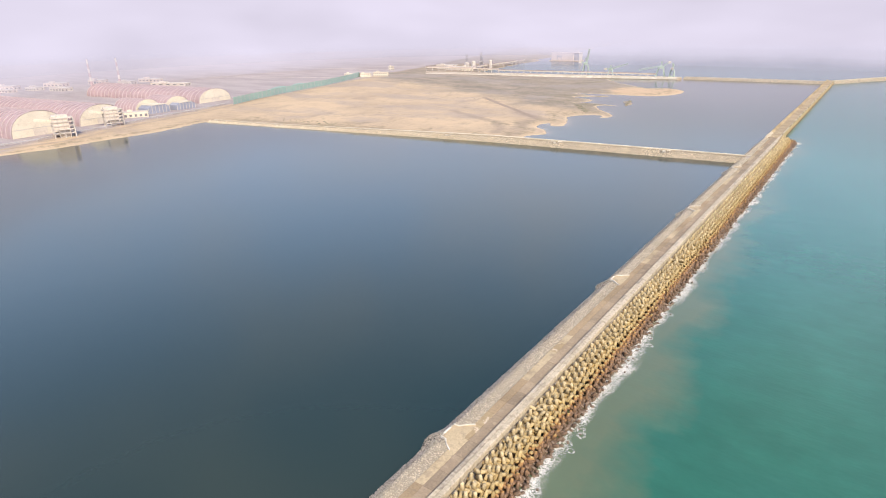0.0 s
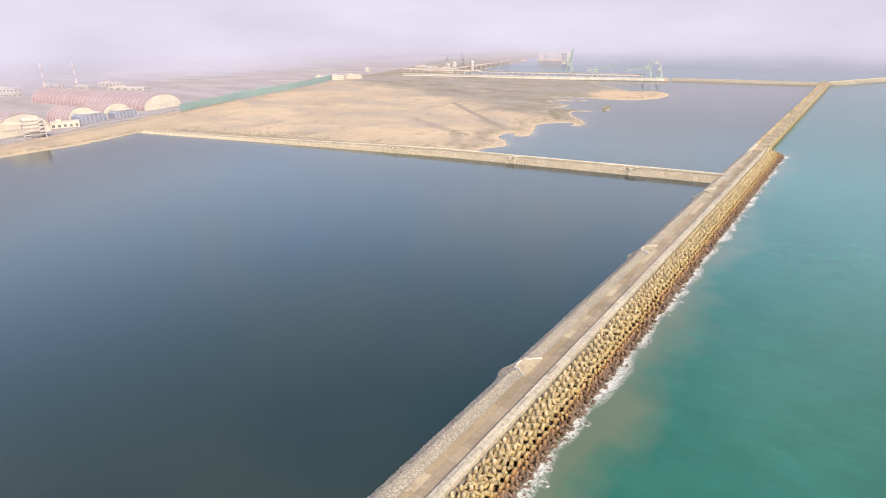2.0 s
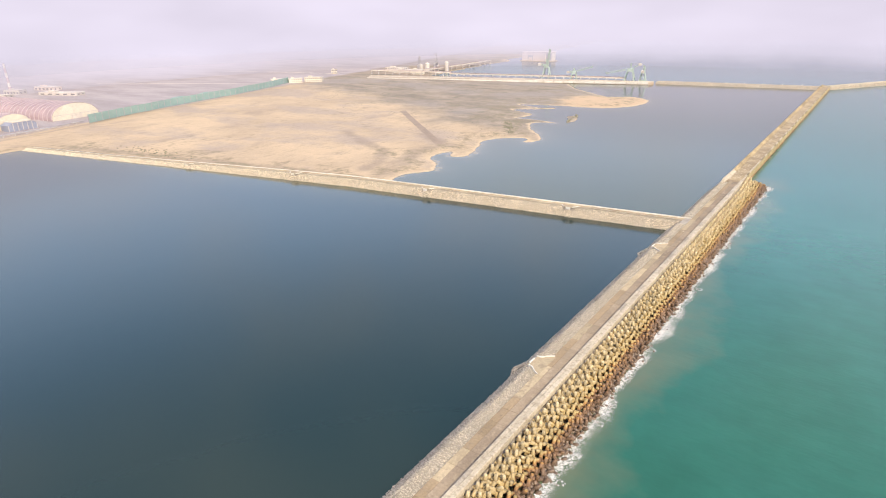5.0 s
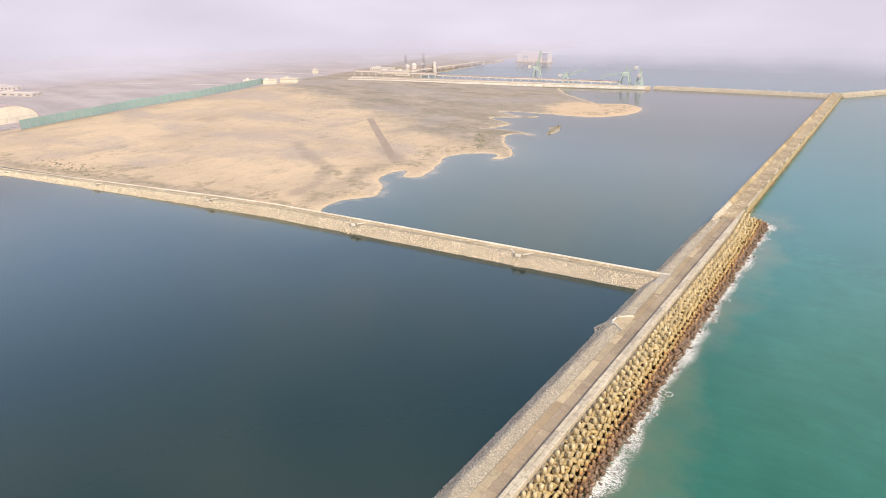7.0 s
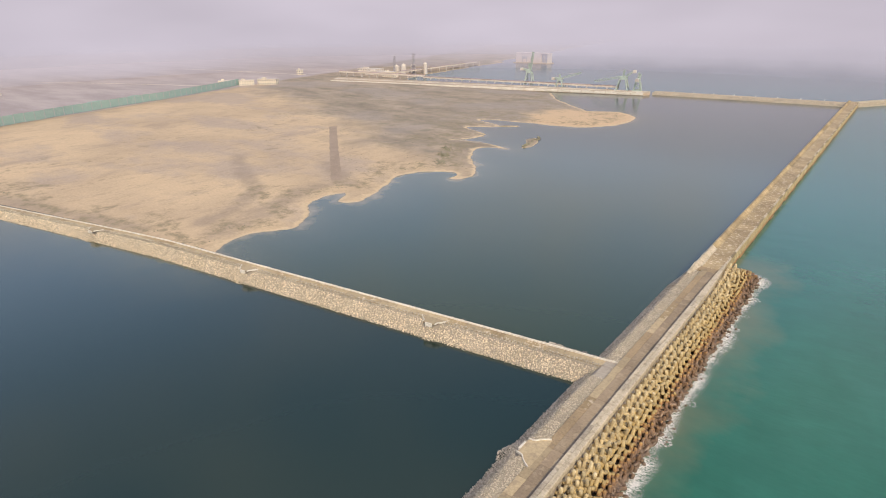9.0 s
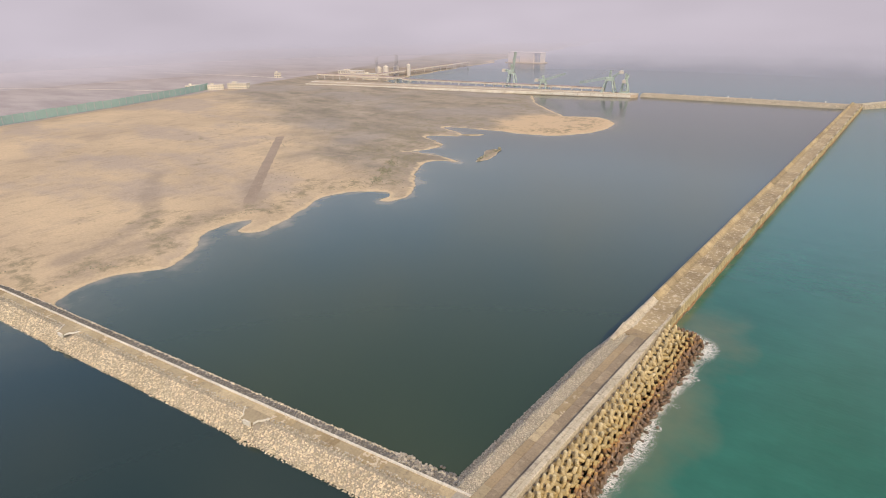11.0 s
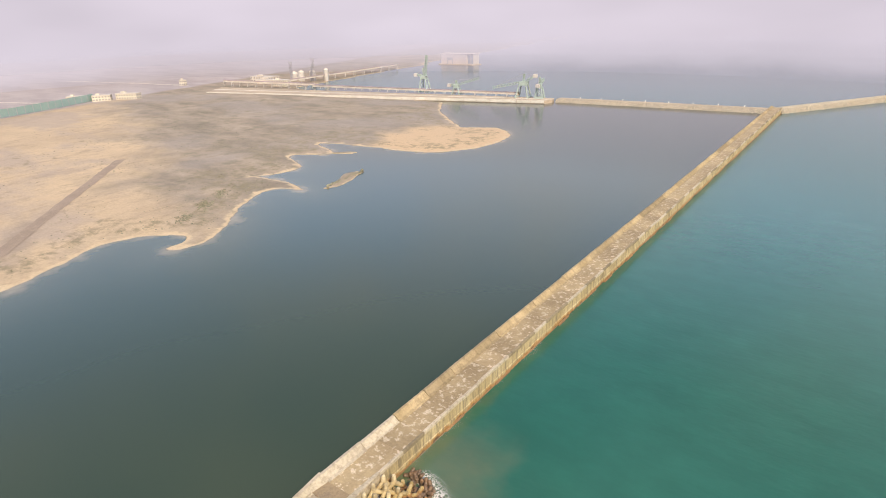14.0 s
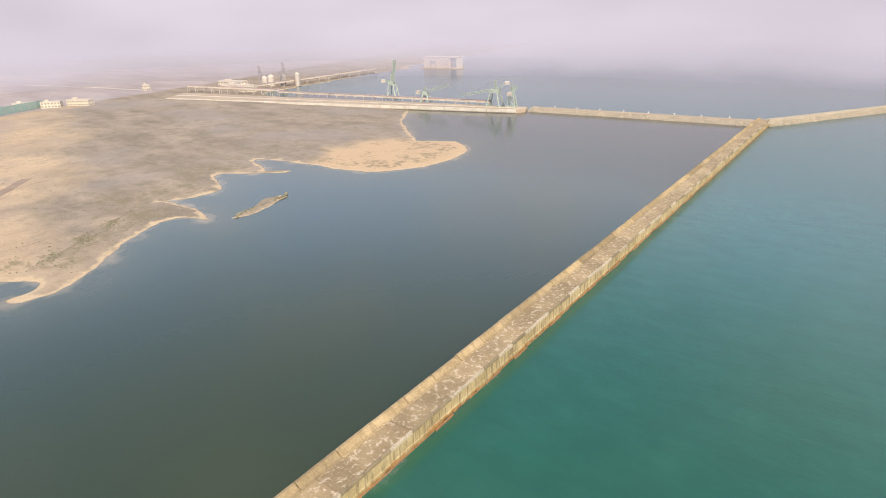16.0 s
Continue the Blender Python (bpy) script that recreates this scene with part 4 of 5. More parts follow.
def lay_by(name, m, label):
    """A passing bay: a flared slab with curved white kerbs, a landing and a few stones. Local x points to the water."""
    t = thing(name, label, "passing bay", group="passing bays", kind="structure")
    t.matrix_world = m
    g = Geo()
    edge = [(-1.2, -6.5), (0.0, -6.0), (1.6, -4.6), (2.6, -3.4), (4.3, -3.2), (4.3, 3.2), (2.6, 3.4), (1.6, 4.6), (0.0, 6.0), (-1.2, 6.5)]
    g.sweep([[(x, y, -0.5) for x, y in edge], [(x, y, 0.03) for x, y in edge]])
    part("bay_slab", g, M_ROAD, t)
    for s in (-1, 1):
        k = Geo()
        path = [(-0.8, 6.6), (0.6, 5.6), (1.7, 4.7), (2.5, 3.6), (3.4, 3.3), (4.5, 3.25)]
        rings = []
        for i, (x, y) in enumerate(path):
            a, b = path[max(i - 1, 0)], path[min(i + 1, len(path) - 1)]
            d = Vector((b[0] - a[0], b[1] - a[1])).normalized()
            n = Vector((-d.y, d.x)) * 0.15
            rings.append([(x - n.x, s * (y - n.y), -0.3), (x + n.x, s * (y + n.y), -0.3), (x + n.x, s * (y + n.y), 0.38), (x - n.x, s * (y - n.y), 0.38)])
        part("kerb", k.sweep(rings), M_WHITE, t, "curved whitish kerb")
    part("landing", Geo().box(4.3, 4.9, -1.7, 1.7, -1.6, 0.2, 0.05), M_WHITE, t, "pale concrete landing block")
    return t


for b in BAYS:
    lay_by("lay_by", pose(-63.2, b, 5.0, 0, 0, 180) @ Matrix.Diagonal((0.85, 0.85, 0.85, 1)), "pale concrete lay-by with curved kerbs on the breakwater road")

# ---- the cross dike ----
TOE = [(-62, 464.8), (-262, 439.4), (-310, 430.5), (-413, 410.0), (-600, 372.0)]


def dike_point(s):
    """Place and northward normal on the toe line, s metres from the breakwater."""
    left = s
    for i, (a, b) in enumerate(zip(TOE, TOE[1:])):
        a, b = Vector(a), Vector(b)
        l = (b - a).length
        if left <= l or i == len(TOE) - 2:
            d = (b - a) / l
            nxt = (Vector(TOE[min(i + 2, len(TOE) - 1)]) - b)
            if nxt.length > 0:
                w = max(0.0, left - l + 20) / 40
                d2 = (d * (1 - w) + nxt.normalized() * w).normalized()
            else:
                d2 = d
            return a + d * left, Vector((d2.y, -d2.x))
        left -= l


def dike():
    def at(s, n, z):
        p, q = dike_point(s)
        z -= max(0.0, z) * 0.6 * min(max((s - 215) / 220, 0), 1)
        return (p.x + q.x * n, p.y + q.y * n, z)

    length = 535
    prof = [(-1.5, -3), (0.4, -0.3), (5.4, 3.95), (9.2, 3.95), (9.4, 3.9), (13.8, 1.9), (17.5, -3)]
    core = structure("dike", Geo().sweep([[at(s, n, z) for n, z in prof] for s in range(-1, length, 12)]), M_CORE, "rubble dike with a concrete road joining the breakwater to the land", "dike")
    rng = np.random.default_rng(4)
    for i in range(int(length / 7)):
        s0, s1 = 7 * i + 0.03, 7 * i + 6.97
        g = Geo().hexa([at(s0, 5.9, 3.6), at(s1, 5.9, 3.6), at(s1, 9.0, 3.6), at(s0, 9.0, 3.6)], [at(s0, 5.9, 4.4), at(s1, 5.9, 4.4), at(s1, 9.0, 4.4), at(s0, 9.0, 4.4)])
        part("road_slab", g, M_NDECK if rng.random() < 0.45 else M_ROAD, core)
        w = Geo().hexa([at(s0, 9.0, 3.6), at(s1, 9.0, 3.6), at(s1, 9.45, 3.6), at(s0, 9.45, 3.6)], [at(s0, 9.05, 4.9), at(s1, 9.05, 4.9), at(s1, 9.4, 4.9), at(s0, 9.4, 4.9)])
        part("wave_wall", w, M_WHITE, core, "low white wave wall")
    bays = [60, 147, 248, 345, 440]
    pts, size, pts2, size2 = [], [], [], []
    for s in np.arange(0, length, 0.5):
        bay = max(math.exp(-((s - b) / 3.4) ** 2) for b in bays)
        for t in np.arange(0, 1.0, 0.05):
            n = 0.1 - 0.9 * bay + t * (6.7 + 0.9 * bay)
            if bay > 0.4 and n > 3.1:
                continue
            p = at(s + rng.normal(0, 0.2), n, -0.25 + min(t * 1.22, 1.0) * 4.6 + rng.normal(0, 0.1))
            if t < 0.72:
                pts.append(p), size.append(rng.uniform(0.18, 0.36))
            else:
                pts2.append(p), size2.append(rng.uniform(0.16, 0.30))
    structure("dike_stones", lumps("dike_stones", pts, size, M_ROCKBUFF, 0.8, rng), M_ROCKBUFF, "sunlit buff boulders on the dike's slope", "stones", kind="stuff")
    structure("dike_stones", lumps("dike_stones", pts2, size2, M_ROCKGREY, 0.8, rng), M_ROCKGREY, "greyer stones along the dike road", "stones", kind="stuff")
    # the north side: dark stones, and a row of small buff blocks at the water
    # the stones' dark colour also holds the shade of this side
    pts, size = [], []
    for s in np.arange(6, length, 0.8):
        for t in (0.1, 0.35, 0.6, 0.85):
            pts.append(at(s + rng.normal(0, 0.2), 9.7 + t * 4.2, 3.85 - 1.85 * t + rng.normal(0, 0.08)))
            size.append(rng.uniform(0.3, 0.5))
    structure("dike_stones", lumps("dike_stones", pts, size, M_SLAG, 0.7, rng), M_SLAG, "dark stones on the back of the dike, its shade in their colour", "stones", kind="stuff")
    pts, size = [], []
    for s in np.arange(22, 214, 0.75):
        for k in range(3):
            pts.append(at(s + rng.normal(0, 0.15), 13.9 + 0.7 * k, 1.75 - 0.6 * k + rng.normal(0, 0.1)))
            size.append(rng.uniform(0.36, 0.52))
    structure("dike_blocks", lumps("dike_blocks", pts, size, M_ROCKBUFF, 0.9, rng), M_ROCKBUFF, "row of small buff concrete blocks behind the dike", "stones", kind="stuff")
    pts = [at(rng.uniform(1, 22), 10 + rng.uniform(0, 6), 0) for i in range(260)]
    pts = [(x, y, 3.0 - 0.55 * max(0, (y - 474.5)) + rng.normal(0, 0.1)) for x, y, z in pts]
    structure("dike_stones", lumps("dike_stones", pts, [rng.uniform(0.4, 0.65) for p in pts], M_ROCKGREY, 0.8, rng), M_ROCKGREY, "grey stones heaped in the corner of dike and breakwater", "stones", kind="stuff")
    for b in bays:
        p, q = dike_point(b)
        n = 5.9
        ang = math.degrees(math.atan2(-q.y, -q.x))
        drop = 4.4 * 0.6 * min(max((b - 215) / 220, 0), 1)
        lay_by("lay_by", pose(p.x + q.x * n, p.y + q.y * n, 4.4 - drop, 0, 0, ang) @ Matrix.Diagonal((0.72, 0.72, 0.72, 1)), "pale concrete lay-by with curved kerbs on the dike road")


dike()


# ---- the far dike and the outer breakwater ----
def rubble_bank(name, a, b, crest, width, h, label, slab_mat):
    a, b = Vector(a), Vector(b)
    d = (b - a).normalized()
    n = Vector((-d.y, d.x))
    L = (b - a).length
    prof = [(-width / 2 - 1, -3), (-width / 2, -0.3), (-crest / 2, h - 0.4), (crest / 2, h - 0.4), (width / 2, -0.3), (width / 2 + 1, -3)]
    ring = lambda s: [(a.x + d.x * s + n.x * o, a.y + d.y * s + n.y * o, z) for o, z in prof]
    core = structure(name, Geo().sweep([ring(s) for s in np.linspace(0, L, max(2, int(L / 15)))]), M_CORE, label, "breakwater")
    for i in range(int(L / 10)):
        s0, s1 = 10 * i + 0.1, 10 * i + 9.9
        c = [(a.x + d.x * s + n.x * o, a.y + d.y * s + n.y * o) for s, o in ((s0, -crest / 2 + 0.6), (s1, -crest / 2 + 0.6), (s1, crest / 2 - 0.6), (s0, crest / 2 - 0.6))]
        part("road_slab", Geo().hexa([(x, y, h - 0.9) for x, y in c], [(x, y, h) for x, y in c]), slab_mat, core)
    rng = np.random.default_rng(int(L))
    pts, size = [], []
    for s in np.arange(0, L, 0.95):
        for side in (-1, 1):
            for t in np.arange(0, 1, 0.12):
                o = side * (width / 2 + (crest / 2 - width / 2) * t)
                pts.append((a.x + d.x * s + n.x * o + rng.normal(0, 0.3), a.y + d.y * s + n.y * o + rng.normal(0, 0.3), -0.2 + (h - 0.3) * t + rng.normal(0, 0.15)))
                size.append(rng.uniform(0.4, 0.75))
    structure("bank_stones", lumps("bank_stones", pts, size, M_ROCKUP, 0.6, rng), M_ROCKUP, "buff stones armouring the bank", "stones", kind="stuff")
    return d, n, a


rubble_bank("far_dike", (-62, 1146), (-282, 1132), 9, 21, 3.7, "pale rubble dike closing the lagoon's far side", M_QUAY)
rubble_bank("outer_breakwater", (-61, 1144), (78, 1362), 8.5, 14, 4.7, "pale outer breakwater running out to sea", M_CROWN)


def bollard():
    g = Geo().tube((0, 0, 0), (0, 0, 0.9), 0.45, 0.35, 10).tube((0, 0, 0.9), (0, 0, 1.3), 0.55, 0.5, 10)
    return tagged(part("bollard", g, M_WHITE, None), "squat whitish bollard on the far dike", "bollard", "bollards on the dike")


bo = bollard()
bo.location = (-90, 1148.5, 3.7)
for i in range(1, 8):
    copy_thing(bo, pose(-90 - 24 * i, 1148.5 - 1.53 * i, 3.7))


# ---- the harbour ----
def on_ground(x, y, lift=0.0):
    return (x, y, ground_at(x, y) + lift)


QA, QB = Vector((-792, 1040)), Vector((-287, 1131))
FA, FB = Vector((-755, 990)), Vector((-287, 1106))


def quay():
    c = [FA, FB, Vector((-283, 1118)), QB, QA]
    g = Geo().sweep([[(p.x, p.y, -3) for p in c], [(p.x, p.y, 3.4) for p in c]])
    structure("quay", g, M_QUAY, "long sandy quay of the harbour", "quay")
    for name, a, b, h, w, lab in (("quay_wall", FA, FB, 3.95, 1.0, "long pale concrete wall along the quay's lagoon side"), ("quay_kerb", QA.lerp(FA, 0.45), QB.lerp(FB, 0.45), 3.7, 2.5, "pale rail strip along the quay")):
        k = Geo()
        n = 30
        for i in range(n):
            p, q = a.lerp(b, i / n + 0.0006), a.lerp(b, (i + 1) / n - 0.0006)
            k.beam((p.x, p.y, h - 1.6), (q.x, q.y, h - 1.6), w, 3.2)
        structure(name, k, M_WHITE, lab, "wall")


quay()


def gallery(name, a, b, z0, z1, h, w, label, step=14.0):
    """A covered conveyor on trestle legs."""
    t = thing(name, label, "conveyor")
    a, b = Vector(a), Vector(b)
    d = (b - a)
    n = max(2, int(d.length / step))
    up = Geo()
    up.beam((a.x, a.y, z0), (b.x, b.y, z1), w, h)
    part("casing", up, M_GALLERY, t)
    roof = Geo()
    roof.beam((a.x, a.y, z0 + h / 2 + 0.2), (b.x, b.y, z1 + h / 2 + 0.2), w + 0.8, 0.3)
    part("roof", roof, M_ROOF, t)
    s = Vector((-d.y, d.x)).normalized() * w * 0.4
    for i in range(n + 1):
        p = a.lerp(b, i / n)
        z = z0 + (z1 - z0) * i / n
        leg = Geo()
        base = max(ground_at(p.x, p.y), 3.35 if name == "quay_gallery" else -2.0)
        for sg in (-1, 1):
            leg.beam((p.x + s.x * sg, p.y + s.y * sg, base), (p.x + s.x * sg, p.y + s.y * sg, z - h / 2), 0.6)
        leg.beam((p.x - s.x, p.y - s.y, z - h / 2 - 0.4), (p.x + s.x, p.y + s.y, z - h / 2 - 0.4), 0.5)
        part("trestle", leg, M_FRAME, t)
    return t


gallery("quay_gallery", (-640, 1086), (-330, 1124), 7.2, 7.2, 2.4, 4.5, "long pale covered conveyor on legs along the quay")
gallery("conveyor_bridge", (-720, 1112), (-748, 1400), 9.0, 9.0, 2.4, 4.0, "far conveyor bridge over the water", 26.0)
gallery("conveyor_bridge", (-800, 1052), (-640, 1088), 11.0, 8.8, 2.4, 4.0, "inclined pale conveyor at the harbour's root")


def truss(g, a, b, w, h, n, bar):
    """A four-chord lattice between two points."""
    a, b = Vector(a), Vector(b)
    d = (b - a).normalized()
    side = d.cross(Vector((0, 0, 1)))
    side = side.normalized() if side.length > 0.05 else Vector((0, 1, 0))
    up = side.cross(d).normalized()
    c = lambda t, s, u: a.lerp(b, t) + side * s * w / 2 + up * u * h / 2
    for s in (-1, 1):
        for u in (-1, 1):
            g.beam(c(0, s, u), c(1, s, u), bar)
    for i in range(n):
        t0, t1 = i / n, (i + 1) / n
        for s in (-1, 1):
            g.beam(c(t0, s, -1 if i % 2 else 1), c(t1, s, 1 if i % 2 else -1), bar * 0.7)
        g.beam(c(t0, -1, 1), c(t0, 1, 1), bar * 0.7)
        g.beam(c(t0, -1, -1), c(t0, 1, -1), bar * 0.7)
    return g


def crane(at, turn, gauge, leg_h, boom_tip, back_tip, mast_h, label):
    """A portal crane: four legs, sills, machine house, lattice boom, mast and stays."""
    t = thing("harbour_crane", label, "crane", at=at, turn=turn)
    for x in (-1, 1):
        for y in (-1, 1):
            part("leg", Geo().beam((x * gauge / 2, y * gauge / 2, 0), (x * gauge / 2 * 0.55, y * gauge / 2 * 0.6, leg_h), 1.1), M_GREENPAINT, t)
        part("sill", Geo().beam((x * gauge / 2, -gauge / 2 - 1, 1.0), (x * gauge / 2, gauge / 2 + 1, 1.0), 1.2, 1.4), M_GREENPAINT, t)
        part("portal_beam", Geo().beam((x * gauge * 0.28, -gauge * 0.3, leg_h), (x * gauge * 0.28, gauge * 0.3, leg_h), 1.2, 1.4), M_GREENPAINT, t)
        part("brace", Geo().beam((x * gauge * 0.48, -gauge * 0.48, 2), (x * gauge * 0.32, gauge * 0.34, leg_h * 0.8), 0.6), M_GREENPAINT, t)
    house = part("machine_house", Geo().box(-gauge * 0.36, gauge * 0.25, -gauge * 0.28, gauge * 0.28, leg_h, leg_h + 4.2, 0.3), M_GREENPAINT, t)
    part("window", Geo().box(gauge * 0.25, gauge * 0.25 + 0.08, -gauge * 0.2, gauge * 0.2, leg_h + 2, leg_h + 3.4), M_DARK, house)
    part("boom", truss(Geo(), (gauge * 0.1, 0, leg_h + 3.5), boom_tip, 2.2, 2.2, 10, 0.55), M_GREENPAINT, t)
    part("back_arm", truss(Geo(), (-gauge * 0.1, 0, leg_h + 3.5), back_tip, 2.2, 2.0, 5, 0.55), M_GREENPAINT, t)
    part("mast", truss(Geo(), (0, 0, leg_h + 4), (-1.0, 0, mast_h), 1.8, 1.8, 5, 0.5), M_GREENPAINT, t)
    bx, by, bz = back_tip
    part("counterweight", Geo().box(bx - 2.2, bx + 2.2, by - 2, by + 2, bz - 2.2, bz + 1.6, 0.2), M_FRAME, t)
    for tip in (boom_tip, back_tip):
        part("stay", Geo().beam((-1.0, 0, mast_h), tip, 0.3), M_STEEL, t)
    return t


crane((-461, 1113, 3.4), 10, 12, 17, (4.5, 0, 46), (-12, 0, 22), 30, "tall green harbour crane with its boom raised")
crane((-412, 1115, 3.4), 10, 10, 8, (30, 0, 20), (-10, 0, 11), 17, "green stacker crane with a boom slanting up")
crane((-322, 1121, 3.4), 190, 15, 14, (38, 0, 10.5), (-14, 0, 25), 27, "green ship loader with a long drooping boom")
crane((-302, 1123, 3.4), 100, 9, 12, (14, 0, 20), (-8, 0, 15), 24, "slim green harbour crane at the quay's end")


def windows(parent, x0, x1, y, z, n, w, h, face):
    for i in range(n):
        c = x0 + (x1 - x0) * (i + 0.5) / n
        win = part("window", Geo().box(c - w / 2, c + w / 2, y - 0.06 if face < 0 else y, y if face < 0 else y + 0.06, z, z + h), M_DARK, parent)


def block(name, at, turn, lx, ly, h, label, category, wall, storeys=2, n=6):
    """A plain flat-roofed building with rows of windows, a parapet and a stair head."""
    t = thing(name, label, category, at=at, turn=turn)
    part("wall", Geo().box(-lx / 2, lx / 2, -ly / 2, ly / 2, -1.0, h, 0.0), wall, t)
    part("roof", Geo().box(-lx / 2 - 0.3, lx / 2 + 0.3, -ly / 2 - 0.3, ly / 2 + 0.3, h, h + 0.5, 0.1), M_FRAME, t)
    part("stair_head", Geo().box(-lx * 0.3, -lx * 0.12, -ly * 0.2, ly * 0.25, h + 0.5, h + 2.4, 0.1), wall, t)
    for s in range(storeys):
        windows(t, -lx / 2, lx / 2, -ly / 2, 0.9 + s * h / storeys, n, lx / n * 0.5, h / storeys * 0.45, -1)
        for i in range(2):
            c = -ly / 2 + ly * (i + 0.5) / 2
            part("window", Geo().box(lx / 2, lx / 2 + 0.06, c - 1, c + 1, 0.9 + s * h / storeys, 0.9 + s * h / storeys + h / storeys * 0.45), M_DARK, t)
    return t


block("cream_house", on_ground(-832, 851), 52, 22, 11, 7.5, "cream two-storey block beside the windscreen", "building", M_CREAM)
block("cream_house", on_ground(-815, 875), 52, 22, 11, 7.0, "cream two-storey block beside the windscreen", "building", M_CREAM)
block("cream_house", on_ground(-797, 901), 28, 30, 11, 7.5, "cream two-storey block with a long front", "building", M_CREAM, 2, 8)
block("harbour_office", on_ground(-724, 1097), 12, 24, 11, 8.5, "pale harbour office at the quay's root", "building", M_CREAM)
block("harbour_shed", on_ground(-765, 1108), 12, 40, 14, 6.0, "long low pale harbour shed", "building", M_GALLERY, 1, 9)
block("harbour_shed", on_ground(-800, 1128), 12, 46, 15, 8.0, "long pale harbour shed", "building", M_GALLERY, 2, 9)
block("guard_hut", on_ground(-885, 1035), 12, 9, 7, 8, "small pale hut on the flats", "building", M_CREAM, 2, 2)


def silo(at, r, h, label):
    t = thing("silo", label, "silo", "silos at the plant", at=at)
    part("drum", Geo().tube((0, 0, -1), (0, 0, h), r, r, 20), M_FRAME, t, smooth=False)
    part("cone", Geo().tube((0, 0, h), (0, 0, h + r * 0.6), r, 0.6, 20), M_GALLERY, t)
    part("ladder", Geo().beam((r + 0.3, 0, 0), (r + 0.3, 0, h), 0.5), M_STEEL, t)
    return t


for x, y, r, h in ((-748, 1160, 5, 14), (-735, 1172, 5, 14), (-722, 1190, 4, 17), (-770, 1165, 6, 10)):
    silo(on_ground(x, y), r, h, "pale steel silo with a conical top")


def lattice_tower(at, h, w):
    t = thing("lattice_tower", "thin grey lattice tower of the plant", "tower", "towers of the plant", at=at)
    part("frame", truss(Geo(), (0, 0, -1), (0.01, 0, h), w, w, 9, 0.35), M_STEEL, t)
    part("platform", Geo().box(-w * 0.8, w * 0.8, -w * 0.8, w * 0.8, h * 0.7, h * 0.7 + 0.5), M_STEEL, t)
    return t


for x, y, h in ((-760, 1150, 30), (-741, 1180, 34), (-728, 1165, 24)):
    lattice_tower(on_ground(x, y), h, 3.0)


def hall():
    t = thing("harbour_hall", "large pale hall standing on the far shore", "hall", at=(-695, 1522, 0.0), turn=-3)
    part("plinth", Geo().box(-40, 46, -6, 26, -3, 1.6), M_QUAY, t)
    part("wall", Geo().box(-37, 28, 0, 22, 1.6, 21.0, 0.3), M_PINKWALL, t)
    part("annex", Geo().box(28, 43, 3, 22, 1.6, 20.5, 0.3), M_FRAME, t, "greyer annex with open bays")
    for i in range(4):
        part("bay_opening", Geo().box(29 + 3.5 * i, 31.4 + 3.5 * i, 2.9, 3.0, 3, 18), M_BLUEGREY, t)
    part("roof", Geo().box(-38, 44, -0.6, 23, 21.0, 22.0, 0.3), M_PINKWALL, t)
    door = Geo()
    door.box(-21, -19, -0.12, 0, 1.6, 11).box(-9, -7, -0.12, 0, 1.6, 11).box(-21, -7, -0.12, 0, 9, 14)
    part("door_frame", door, M_STEEL, t)


hall()


# ---- the yard with the arched sheds ----
def arched_shed(at, turn, r, h, length, ribs, label):
    """A barrel-roofed store: shell, ribs, cream end wall with a door. Local x runs along the axis, the gable stands at x = 0."""
    t = thing("arched_shed", label, "storage shed", "arched sheds", at=at, turn=turn)
    arc = lambda x, k, n=24: [(x, -math.cos(math.pi * i / n) * r * k, math.sin(math.pi * i / n) ** 0.8 * h * k) for i in range(n + 1)]
    shell = Geo().sweep([arc(0.4, 1.0), arc(length, 1.0), arc(length, 0.975), arc(0.4, 0.975)], closed=False, caps=False)
    part("roof", shell, M_ROOF, t, "reddish-brown barrel roof with haze in its colour")
    for i in range(ribs):
        x = 0.2 + (length - 1) * i / (ribs - 1)
        part("rib", Geo().sweep([arc(x, 1.0), arc(x, 1.022), arc(x + 1.0, 1.022), arc(x + 1.0, 1.0)], closed=False, caps=False), M_RIB, t)
    g = Geo()
    a0, a1 = arc(0.0, 0.985), arc(0.5, 0.985)
    g.sweep([a0, a1])
    part("gable", g, M_CREAM, t, "cream sheet gable wall")
    part("gable_band", Geo().box(-0.25, 0.0, -r * 0.9, r * 0.9, h * 0.30, h * 0.33), M_FRAME, t)
    part("door", Geo().box(-0.3, 0.0, -r * 0.25, r * 0.25, 0, h * 0.27), M_GALLERY, t)
    return t


TURN_SHED = 188
arched_shed((-642, 232, 2.9), TURN_SHED, 26, 23, 230, 30, "huge arched coal shed with a cream gable and reddish roof")
arched_shed((-664, 301, 2.9), TURN_SHED, 25, 20, 250, 32, "huge arched coal shed with a cream gable and reddish roof")
arched_shed((-706, 375, 2.9), TURN_SHED, 17, 15, 40, 8, "small arched shed with a cream gable")
arched_shed((-706, 413, 2.9), TURN_SHED, 18, 15, 40, 8, "small arched shed with a cream gable")
arched_shed((-728, 482, 2.9), TURN_SHED, 27, 17, 240, 30, "long low arched shed with a cream gable")


